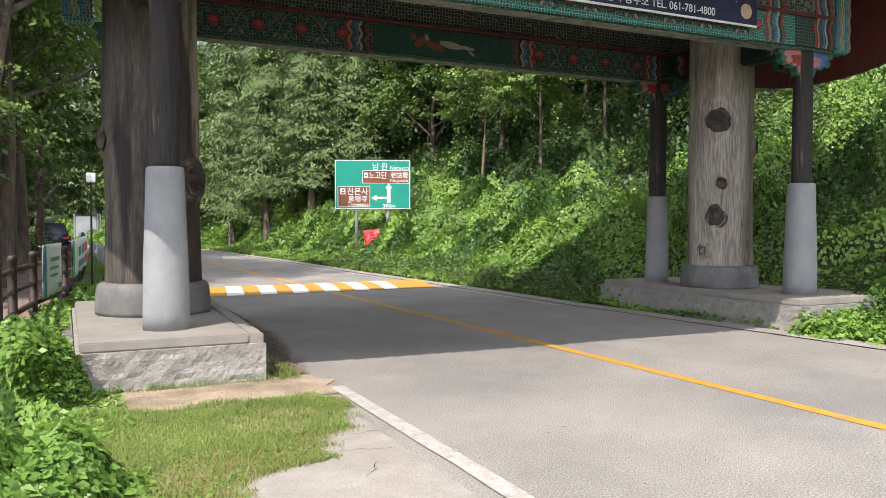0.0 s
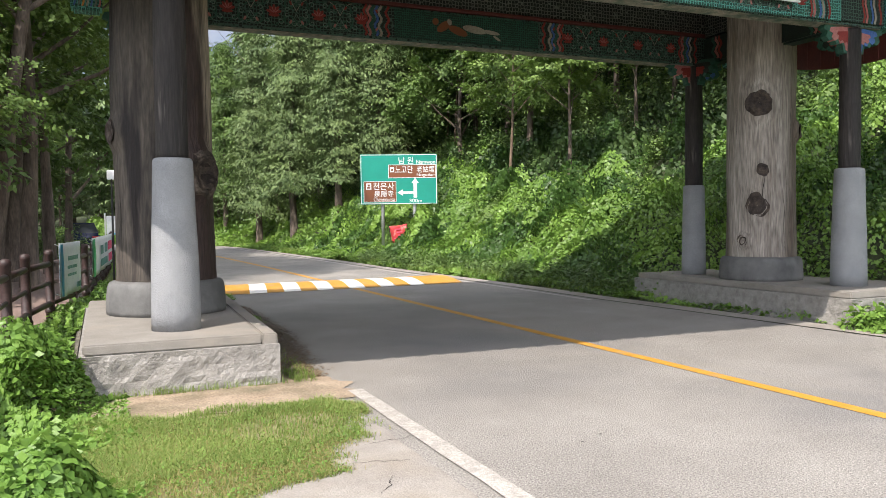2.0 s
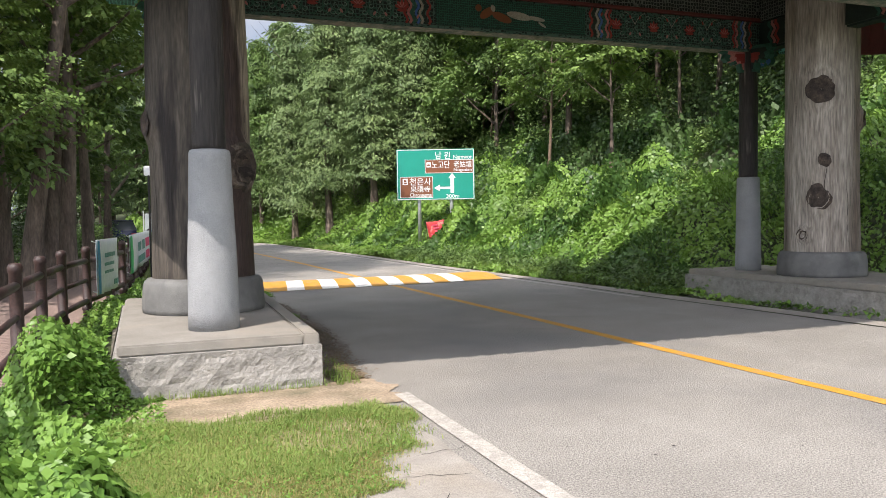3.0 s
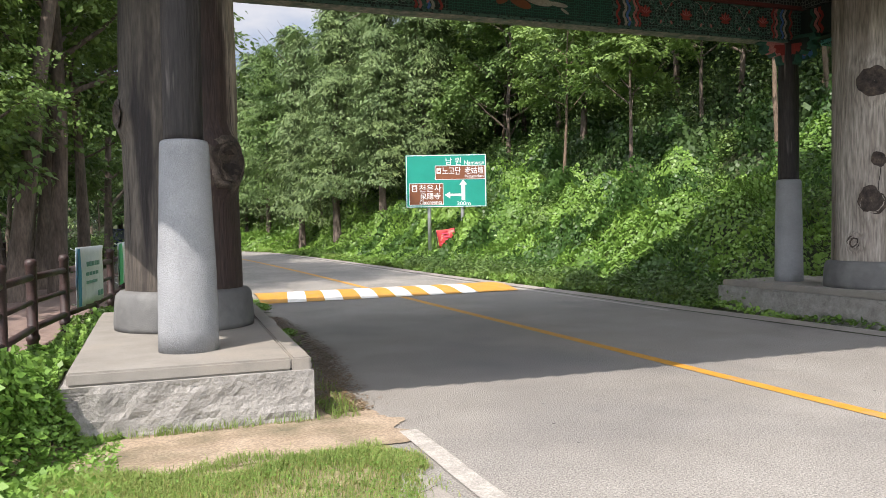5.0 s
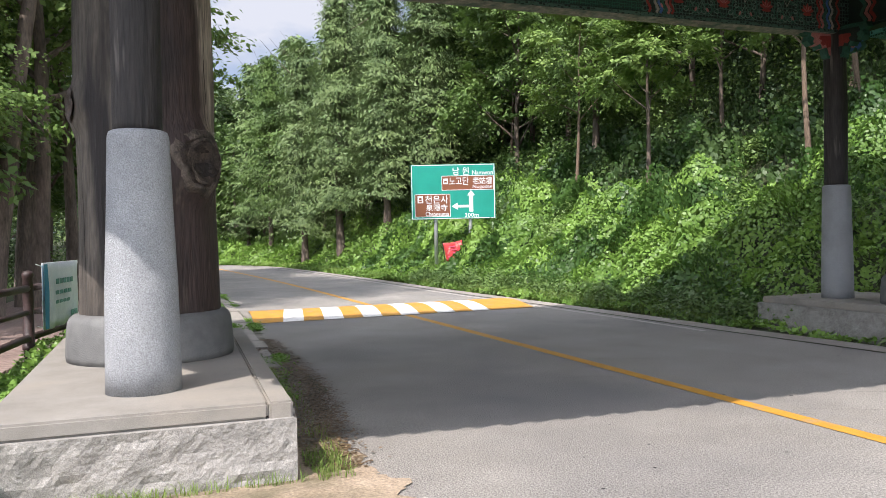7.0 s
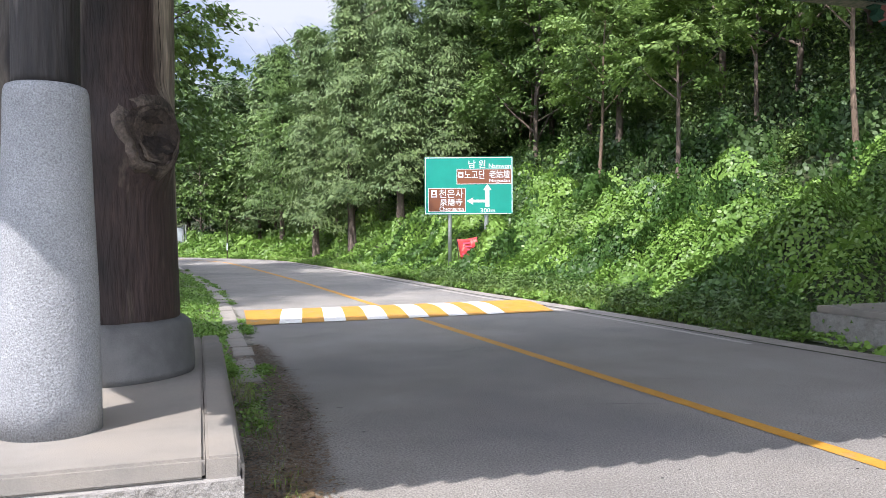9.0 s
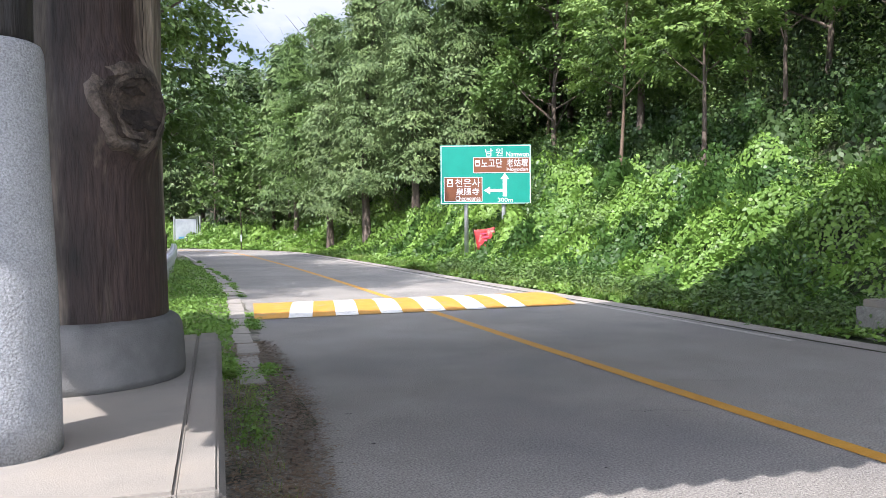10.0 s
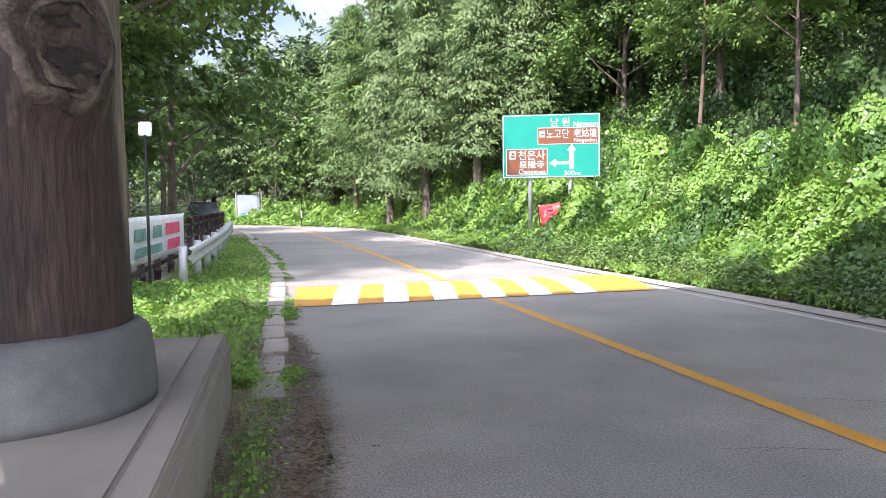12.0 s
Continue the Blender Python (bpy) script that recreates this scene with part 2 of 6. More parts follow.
M["leaf_pine"] = foliage("pine needles", (0.025, 0.06, 0.016), (0.09, 0.15, 0.042), 0.2)
M["vine"] = foliage("vine leaves", (0.05, 0.125, 0.02), (0.26, 0.42, 0.08), 0.2, 0.42)
M["vine_dark"] = foliage("dark vine leaves with painted tree shade", (0.014, 0.045, 0.011), (0.09, 0.18, 0.036), 0.18, 0.42)
M["weed"] = foliage("weed leaves", (0.055, 0.15, 0.022), (0.29, 0.46, 0.095), 0.35, 0.4)
M["grass"] = foliage("grass blades", (0.10, 0.185, 0.034), (0.36, 0.44, 0.13), 0.4)
M["straw"] = foliage("dry yellow grass blades", (0.20, 0.19, 0.06), (0.50, 0.43, 0.19), 0.35)
M["dry_leaf"] = foliage("dry fallen leaves", (0.07, 0.045, 0.025), (0.22, 0.15, 0.08), 0.1)
M["lawn"] = surface("thin lawn soil", (0.17, 0.15, 0.07), (0.3, 0.25, 0.145), 3, 0.95, 60, 0.3, 0.5, 40)


# ---------------------------------------------------------------- mesh helpers
def link_bm(name, bm, mat, parent=None, smooth=False):
    me = bpy.data.meshes.new(name)
    bmesh.ops.recalc_face_normals(bm, faces=bm.faces)
    bm.to_mesh(me)
    bm.free()
    for f in me.polygons:
        f.use_smooth = smooth
    me.materials.append(M[mat])
    ob = new(name, me)
    if parent:
        ob.parent = parent
    return ob


def part(name, bm, mat, parent, label="", smooth=False):
    return tagged(link_bm(name, bm, mat, parent, smooth), label)


def share(ob, m, parent):
    """A further piece on the same mesh."""
    o = new(ob.name.split(".")[0], ob.data)
    o.parent, o.matrix_basis = parent, m
    return o


def empty(name, m=None):
    o = new(name)
    o.empty_display_size = 0.2
    if m:
        o.matrix_basis = m
    return o


def add_box(bm, x0, x1, y0, y1, z0, z1, bevel=0.0, m=None):
    r = bmesh.ops.create_cube(bm, size=1, matrix=Matrix.LocRotScale(((x0 + x1) / 2, (y0 + y1) / 2, (z0 + z1) / 2), None, (x1 - x0, y1 - y0, z1 - z0)))
    vs = r["verts"]
    if bevel:
        es = list({e for v in vs for e in v.link_edges})
        b = bmesh.ops.bevel(bm, geom=es, offset=bevel, segments=2, affect="EDGES", clamp_overlap=True)
        vs = list({v for f in b["faces"] for v in f.verts} | {v for v in vs if v.is_valid})
    if m:
        bmesh.ops.transform(bm, matrix=m, verts=vs)
    return vs


def box(x0, x1, y0, y1, z0, z1, bevel=0.0):
    bm = bmesh.new()
    add_box(bm, x0, x1, y0, y1, z0, z1, bevel)
    return bm


def add_tube(bm, pts, radii, sides=8, cap=True):
    rings = []
    pts = [Vector(p) for p in pts]
    for i, p in enumerate(pts):
        d = (pts[min(i + 1, len(pts) - 1)] - pts[max(i - 1, 0)]).normalized()
        u = d.cross(Vector((0, 0, 1)) if abs(d.z) < 0.9 else Vector((1, 0, 0))).normalized()
        v = d.cross(u)
        rings.append([bm.verts.new(p + radii[i] * (math.cos(a) * u + math.sin(a) * v)) for a in (2 * math.pi * k / sides for k in range(sides))])
    for a, b in zip(rings, rings[1:]):
        for k in range(sides):
            bm.faces.new((a[k], a[(k + 1) % sides], b[(k + 1) % sides], b[k]))
    if cap:
        bm.faces.new(rings[0])
        bm.faces.new(rings[-1][::-1])


def tube(pts, radii, sides=8):
    bm = bmesh.new()
    add_tube(bm, pts, radii if hasattr(radii, "__len__") else [radii] * len(pts), sides)
    return bm


def lathe(profile, sides=48, wobble=None):
    """profile: (radius, z) from the bottom up; wobble(theta, z) scales the radius."""
    bm = bmesh.new()
    rings = []
    for r, z in profile:
        ring = []
        for k in range(sides):
            a = 2 * math.pi * k / sides
            q = r * (wobble(a, z) if wobble else 1)
            ring.append(bm.verts.new((q * math.cos(a), q * math.sin(a), z)))
        rings.append(ring)
    for a, b in zip(rings, rings[1:]):
        for k in range(sides):
            bm.faces.new((a[k], a[(k + 1) % sides], b[(k + 1) % sides], b[k]))
    bm.faces.new(rings[0][::-1])
    bm.faces.new(rings[-1])
    return bm


def quads(name, V, mat):
    """One mesh of loose quads, V of shape (n, 4, 3)."""
    n = len(V)
    me = bpy.data.meshes.new(name)
    me.vertices.add(4 * n)
    me.vertices.foreach_set("co", np.ascontiguousarray(V, dtype=np.float32).ravel())
    me.loops.add(4 * n)
    me.loops.foreach_set("vertex_index", np.arange(4 * n, dtype=np.int32))
    me.polygons.add(n)
    me.polygons.foreach_set("loop_start", np.arange(0, 4 * n, 4, dtype=np.int32))
    me.polygons.foreach_set("loop_total", np.full(n, 4, dtype=np.int32))
    me.materials.append(M[mat])
    me.update(calc_edges=True)
    return me


def leaves(P, size, rng, up=0.6, out=None, aspect=0.55, droop=0.0, loose=0.65):
    """Folded leaf quads at the points P; up: how far they lie flat; out: outward directions; loose: how far they differ."""
    n = len(P)
    nrm = rng.normal(size=(n, 3)) * loose
    nrm[:, 2] += up * 2
    if out is not None:
        nrm += out * 0.9
    nrm /= np.linalg.norm(nrm, axis=1)[:, None]
    d = rng.normal(size=(n, 3))
    if out is not None:
        d += out * 1.2
    d[:, 2] -= droop
    d -= (d * nrm).sum(1)[:, None] * nrm
    d /= np.linalg.norm(d, axis=1)[:, None] + 1e-9
    s = np.cross(nrm, d)
    L = (size * rng.uniform(0.6, 1.3, n))[:, None]
    W = L * aspect
    mid = P + d * L * 0.45 + nrm * L * 0.10
    return np.stack([P, mid + s * W * 0.5, P + d * L, mid - s * W * 0.5], 1)


# ---------------------------------------------------------------- the lie of the land
def road_mid(y):
    """The x of the road's middle line."""
    if y < 20:
        return 5.40 - 0.02 * (y - 4)
    d, e = min(y, 66) - 20, max(0.0, min(y, 66) - 44)
    return 5.08 - 0.015 * d - 0.00125 * d * d - 0.03 * e * e


def right_edge(y):
    return road_mid(y) + 3.0 + max(0.0, (12 - y)) * 0.05 - 0.30 * rise(y, 13, 24)


def left_edge(y):
    return road_mid(y) - 2.72


def verge_x(y):
    """The x at which the asphalt ends beside the verge."""
    return float(np.interp(y, [7.3, 8.4, 9.0, 10.3, 11.2, 14.0, 15.0, 19.0, 24.0], [1.98, 2.12, 2.20, 2.32, 2.37, 2.37, 2.42, 2.48, left_edge(24.0)])) if y < 24 else left_edge(y)


def rise(u, a, b):
    t = min(max((u - a) / (b - a), 0.0), 1.0)
    return t * t * (3 - 2 * t)


def land(x, y):
    """Height of the ground."""
    s = x - right_edge(y) - 1.6
    z = 0.0
    if s > 0:
        z += 0.54 * s * rise(s, -0.4, 1.6) * (1 - 0.25 * rise(s, 25, 70))
        z += 0.22 * noise.noise((x * 0.35, y * 0.35, 0.0)) * rise(s, 0.3, 3)
        z *= 1 - 0.72 * rise(y, 44, 62) * (1 - 0.7 * rise(x, 8, 40))
    t = left_edge(y) - x
    if t > 2.5:
        z -= 0.25 * rise(t, 2.5, 6)
    far = rise(y, 62, 150)
    z += 3.5 * far * (0.8 + 0.4 * noise.noise((x * 0.012, y * 0.012, 3.0)))
    return z


def grid(name, xs, ys, height, mat):
    X, Y = np.meshgrid(xs, ys)
    V = [(x, y, height(x, y)) for x, y in zip(X.ravel(), Y.ravel())]
    w = len(xs)
    F = [(j * w + i, j * w + i + 1, (j + 1) * w + i + 1, (j + 1) * w + i) for j in range(len(ys) - 1) for i in range(w - 1)]
    me = bpy.data.meshes.new(name)
    me.from_pydata(V, [], F)
    for f in me.polygons:
        f.use_smooth = True
    me.materials.append(M[mat])
    return new(name, me)


xs = np.concatenate([np.linspace(-900, -60, 10), np.linspace(-50, -6, 14), np.linspace(-5, 30, 71), np.linspace(33, 80, 16), np.linspace(100, 900, 10)])
ys = np.concatenate([np.linspace(-900, -40, 8), np.linspace(-30, 0, 8), np.linspace(1, 60, 96), np.linspace(63, 160, 34), np.linspace(190, 1200, 9)])
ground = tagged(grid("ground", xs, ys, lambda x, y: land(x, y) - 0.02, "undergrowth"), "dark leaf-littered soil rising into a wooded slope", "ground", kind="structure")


# far summer sky beyond the valley
m, n, l, p = material("pale cloudy sky")
tc = n.new("ShaderNodeTexCoord")
mp = n.new("ShaderNodeMapping")
mp.inputs["Scale"].default_value = (0.004, 0.004, 0.009)
cn = n.new("ShaderNodeTexNoise")
cn.inputs["Scale"].default_value, cn.inputs["Detail"].default_value = 1.6, 8
cr = n.new("ShaderNodeValToRGB")
cr.color_ramp.elements[0].position, cr.color_ramp.elements[1].position = 0.40, 0.62
cr.color_ramp.elements[0].color, cr.color_ramp.elements[1].color = (0.19, 0.26, 0.37, 1), (0.40, 0.42, 0.45, 1)
em = n.new("ShaderNodeEmission")
l.new(tc.outputs["Object"], mp.inputs["Vector"])
l.new(mp.outputs["Vector"], cn.inputs["Vector"])
l.new(cn.outputs["Fac"], cr.inputs["Fac"])
l.new(cr.outputs["Color"], em.inputs["Color"])
l.new(em.outputs["Emission"], n["Material Output"].inputs["Surface"])
M["far_sky"] = m
bm = bmesh.new()
prev = None
for k in range(25):
    a = radians(-40 + 120 * k / 24)
    cur = [bm.verts.new((820 * math.sin(a), 820 * math.cos(a), z)) for z in (-60, 250, 520)]
    if prev:
        for q in range(2):
            bm.faces.new((prev[q], prev[q + 1], cur[q + 1], cur[q]))
    prev = cur
tagged(link_bm("backdrop", bm, "far_sky"), "pale blue summer sky with white cloud", "sky", kind="structure")


def strip(name, y0, y1, left, right, z, mat, step=0.5, across=6, label="", category=""):
    """A band of ground cover that follows the road."""
    n = max(2, int((y1 - y0) / step))
    V, F = [], []
    for j in range(n + 1):
        y = y0 + (y1 - y0) * j / n
        a, b = left(y), right(y)
        for i in range(across + 1):
            x = a + (b - a) * i / across
            V.append((x, y, z + (land(x, y) if y > 60 else 0)))
    w = across + 1
    for j in range(n):
        for i in range(across):
            F.append((j * w + i, j * w + i + 1, (j + 1) * w + i + 1, (j + 1) * w + i))
    me = bpy.data.meshes.new(name)
    me.from_pydata(V, [], F)
    me.materials.append(M[mat])
    return tagged(new(name, me), label, category, kind="structure")


strip("road", -40, 65, lambda y: left_edge(y) - 0.15 - 0.62 * (1 - rise(y, 9.0, 10.0)), lambda y: right_edge(y) + 0.05, 0.0, "asphalt", label="sun-bleached grey asphalt road with fine cracks", category="road")
strip("verge", -30, 7.3, lambda y: -0.25, lambda y: 2.0, 0.002, "lawn", label="thin grassy verge with bare patches", category="verge")
strip("verge", 7.3, 60, lambda y: left_edge(y) - 2.6, lambda y: verge_x(y) + 0.05 * noise.noise((y * 1.7, 0, 2)) + 0.06 * noise.noise((y * 6, 0, 4)) + 0.04 * noise.noise((y * 17, 0, 4)), 0.006, "litter_soil", 0.03, label="earth verge beside the road", category="verge")
strip("gutter", -30, 60, lambda y: right_edge(y) + 0.05, lambda y: right_edge(y) + 0.42, 0.012, "concrete", label="dusty concrete road gutter", category="gutter")
strip("white_line", -10, 6.85, lambda y: 2.14 + 0.02 * noise.noise((y * 5, 0, 0)), lambda y: 2.28 + 0.02 * noise.noise((y * 5, 4, 0)), 0.010, "line_paint", label="worn white edge line on the asphalt", category="road marking")
strip("white_line", 12, 60, lambda y: right_edge(y) - 0.20, lambda y: right_edge(y) - 0.10, 0.005, "line_paint", across=1, label="thin white edge line by the gutter", category="road marking")
strip("white_line", 19, 60, lambda y: left_edge(y) - 0.02, lambda y: left_edge(y) + 0.10, 0.005, "line_paint", across=1, label="thin white edge line by the verge", category="road marking")
strip("centre_line", -20, 16.38, lambda y: road_mid(y) - 0.07, lambda y: road_mid(y) + 0.07, 0.005, "yellow_paint", across=1, label="solid yellow centre line", category="road marking")
strip("centre_line", 18.9, 60, lambda y: road_mid(y) - 0.07, lambda y: road_mid(y) + 0.07, 0.005, "yellow_paint", across=1, label="faded yellow centre line", category="road marking")


def lawn_x(y):
    """The x at which the grass gives way to the concrete strip."""
    return float(np.interp(y, [0, 3.6, 4.55, 4.75, 5.1, 5.45, 6.4], [0.3, 0.5, 0.85, 1.40, 1.52, 1.78, 2.10]))


def ragged(name, x0, x1, y0, y1, z, mat, seed, rough, label, category):
    """A thin patch with an uneven outline."""
    bm = bmesh.new()
    n = 160
    cx, cy = (x0 + x1) / 2, (y0 + y1) / 2
    vs = []
    for k in range(n):
        a = 2 * math.pi * k / n
        c, s = math.cos(a), math.sin(a)
        q = 1 / (abs(c) ** 5 + abs(s) ** 5) ** 0.2
        w = rough * (noise.noise((c * 3 + seed, s * 3, 0)) + 0.5 * noise.noise((c * 11 + seed, s * 11, 2)))
        vs.append(bm.verts.new((cx + c * q * ((x1 - x0) / 2 + w), cy + s * q * ((y1 - y0) / 2 + w), z)))
    mid = bm.verts.new((cx, cy, z))
    for k in range(n):
        bm.faces.new((mid, vs[k], vs[(k + 1) % n]))
    return tagged(link_bm(name, bm, mat), label, category, kind="structure")


strip("concrete_apron", -20, 6.25, lambda y: min(1.98, lawn_x(y) - 0.06 + 0.10 * noise.noise((y * 1.9, 0, 7)) + 0.08 * noise.noise((y * 6, 0, 7))), lambda y: 2.02 + 0.03 * noise.noise((y * 3, 0, 9)), 0.006, "concrete", 0.05, label="cracked concrete edge strip beside the grass", category="pavement")
ragged("bare_earth", 0.0, 2.22, 6.5, 7.6, 0.009, "soil", 3, 0.10, "bare trodden earth before the plinth", "ground")
ragged("bare_earth", 1.60, 2.14, 7.2, 8.15, 0.0075, "soil", 8, 0.08, "dusty earth beside the plinth corner", "ground")


def crack_line(x, y, turn, length, seed, z):
    bm = bmesh.new()
    prev = None
    for k in range(19):
        t = k / 18
        u, w = length * t, 0.09 * length * noise.noise((seed, t * 4, 0)) + 0.02 * noise.noise((seed, t * 18, 4))
        p = Vector((x + u * math.cos(turn) - w * math.sin(turn), y + u * math.sin(turn) + w * math.cos(turn), z))
        d = Vector((-math.sin(turn), math.cos(turn), 0)) * (0.001 + 0.003 * math.sin(math.pi * t) * (0.6 + noise.noise((seed, t * 9, 8))))
        cur = [bm.verts.new(p + d), bm.verts.new(p - d)]
        if prev:
            bm.faces.new((prev[0], prev[1], cur[1], cur[0]))
        prev = cur
    return tagged(link_bm("crack", bm, "crack"), "thin dark crack in the paving", "crack", kind="structure")


g = random.Random(17)
for k in range(11):
    crack_line(g.uniform(1.25, 1.9), g.uniform(2.4, 5.5), g.uniform(0, 6.3), g.uniform(0.25, 0.7), k * 1.7, 0.0085)
for k in range(9):
    crack_line(g.uniform(2.8, 7.6), g.uniform(5, 15), g.uniform(-0.6, 0.6), g.uniform(0.3, 0.9), 40 + k * 1.3, 0.0035)
V = []
for k in range(80):
    x, y, s = g.uniform(2.5, 8.0), g.uniform(3.5, 16), g.uniform(0.005, 0.014)
    a = g.uniform(0, 6.3)
    V.append([(x + s * math.cos(a + q * 1.57) * (1.6 if q % 2 else 0.8), y + s * math.sin(a + q * 1.57), 0.004) for q in range(4)])
tagged(new("road_specks", quads("road_specks", np.array(V), "crack")), "small dark tar spots and pits on the asphalt", "tar spots", kind="stuff")

# speed hump with painted stripes
hump = tagged(empty("speed_hump", pose(0, 16.22, 0)), "low asphalt hump painted in yellow and white stripes", "speed hump")
bounds = [2.46] + [2.94 + 0.35 * i for i in range(12)] + [7.72]
for i, (a, b) in enumerate(zip(bounds, bounds[1:])):
    bm = bmesh.new()
    prev = None
    for k in range(13):
        y = 2.4 * k / 12
        z = 0.012 + 0.055 * math.sin(math.pi * k / 12)
        cur = [bm.verts.new((x + 0.155 * y * (1 if x > 2.5 else 0.4), y + 0.06 * (x - 2.5), z)) for x in (a, b)]
        if prev:
            bm.faces.new((prev[0], prev[1], cur[1], cur[0]))
        prev = cur
    white = i % 2 == 1
    part("stripe", bm, "white_paint" if white else "yellow_paint", hump, "worn white stripe" if white else "")

# row of flush edging blocks along the left verge
def kerb_x(y):
    """The x of the middle of the sunk edging blocks."""
    return float(np.interp(y, [11, 12.2, 13.9, 19.9, 25, 36], [2.08, 2.115, 2.17, 2.33, 2.30, left_edge(36) - 0.1]))


edging = tagged(empty("edging_blocks", pose(0, 11.45, 0)), "row of flat concrete edging blocks sunk in weeds", "kerb")
rng = random.Random(4)
first = part("block", box(-0.115, 0.115, 0, 0.74, -0.05, 0.022, 0.008), "concrete", edging)
first.matrix_basis = pose(kerb_x(11.45), 0, 0, 0, 0, 1)
y = 0.0
for k in range(1, 30):
    y += 0.78 + rng.uniform(0, 0.06)
    share(first, pose(kerb_x(11.8 + y) + rng.uniform(-0.02, 0.02), y, rng.uniform(-0.008, 0.008), rng.uniform(-1, 1), rng.uniform(-1.5, 1.5), -1.5 + rng.uniform(-2, 2)), edging)


# ---------------------------------------------------------------- the gate
gate = tagged(empty("temple_gate", pose(5.45, 9.85, 0)), "temple road gate of huge log pillars under a painted roof", "gate")
GX, GY = 5.45, 9.85


def at_gate(ob, x, y, z=0.0, rz=0.0):
    ob.matrix_basis = pose(x - GX, y - GY, z, 0, 0, rz)
    return ob


def plinth(x0, x1, y0, y1, top, skew=0.0):
    """Rough granite course with a smoother slab set back on it and a cast border along the road side. skew: how far the road side slants."""
    bm = bmesh.new()
    nx, ny, nz = int((x1 - x0) / 0.04), int((y1 - y0) / 0.05), 9
    h = top - 0.09
    cx, cy = (x0 + x1) / 2, (y0 + y1) / 2

    def slant(bm):
        for v in bm.verts:
            v.co.x += skew * (v.co.y + cy - y0) * (v.co.x + cx - x0) / (x1 - x0)
        return bm

    def rock(x, y, z, ox, oy):
        d = 0.016 * noise.fractal((x * 6 + 3, y * 6, z * 9), 0.7, 2.2, 5) - 0.006
        edge = min(1.0, z / 0.03 + 0.2, (h - z) / 0.03)
        return (x - cx + ox * d * edge, y - cy + oy * d * edge, z)
    for (ax, ay, bx, by, ox, oy, n) in ((x0, y0, x1, y0, 0, -1, nx), (x1, y0, x1, y1, 1, 0, ny), (x1, y1, x0, y1, 0, 1, nx), (x0, y1, x0, y0, -1, 0, ny)):
        for j in range(nz):
            for i in range(n):
                q = []
                for di, dj in ((0, 0), (1, 0), (1, 1), (0, 1)):
                    t, z = (i + di) / n, -0.06 + (h + 0.06) * (j + dj) / nz
                    e = 0 if (i + di) in (0, n) else 1
                    q.append(bm.verts.new(rock(ax + (bx - ax) * t, ay + (by - ay) * t, z, ox * e, oy * e)))
                bm.faces.new(q)
    bmesh.ops.remove_doubles(bm, verts=bm.verts, dist=0.0015)
    add_box(bm, x0 - cx + 0.01, x1 - cx - 0.01, y0 - cy + 0.01, y1 - cy - 0.01, h - 0.05, h - 0.002)
    body = at_gate(part("plinth", slant(bm), "rough_granite", gate, "rough split granite plinth"), cx, cy)
    part("side_facing", slant(box(x1 - cx - 0.03, x1 - cx + 0.012, y0 - cy + 0.16, y1 - cy + 0.004, -0.05, h + 0.03, 0.012)), "slab", body, "smooth cast side face")
    s = 0.045
    part("slab", slant(box(x0 - cx + s, x1 - cx - 0.150, y0 - cy + s, y1 - cy - s, h - 0.001, top, 0.014)), "slab", body, "flat stained stone slab")
    part("border", slant(box(x1 - cx - 0.1475, x1 - cx - 0.012, y0 - cy + s + 0.002, y1 - cy + 0.004, -0.05, top + 0.001, 0.012)), "slab", body, "smooth cast border kerb")
    return body


plinth(0.05, 1.70, 7.42, 11.55, 0.45, 0.031)
plinth(9.1, 11.6, 7.6, 12.1, 0.44)


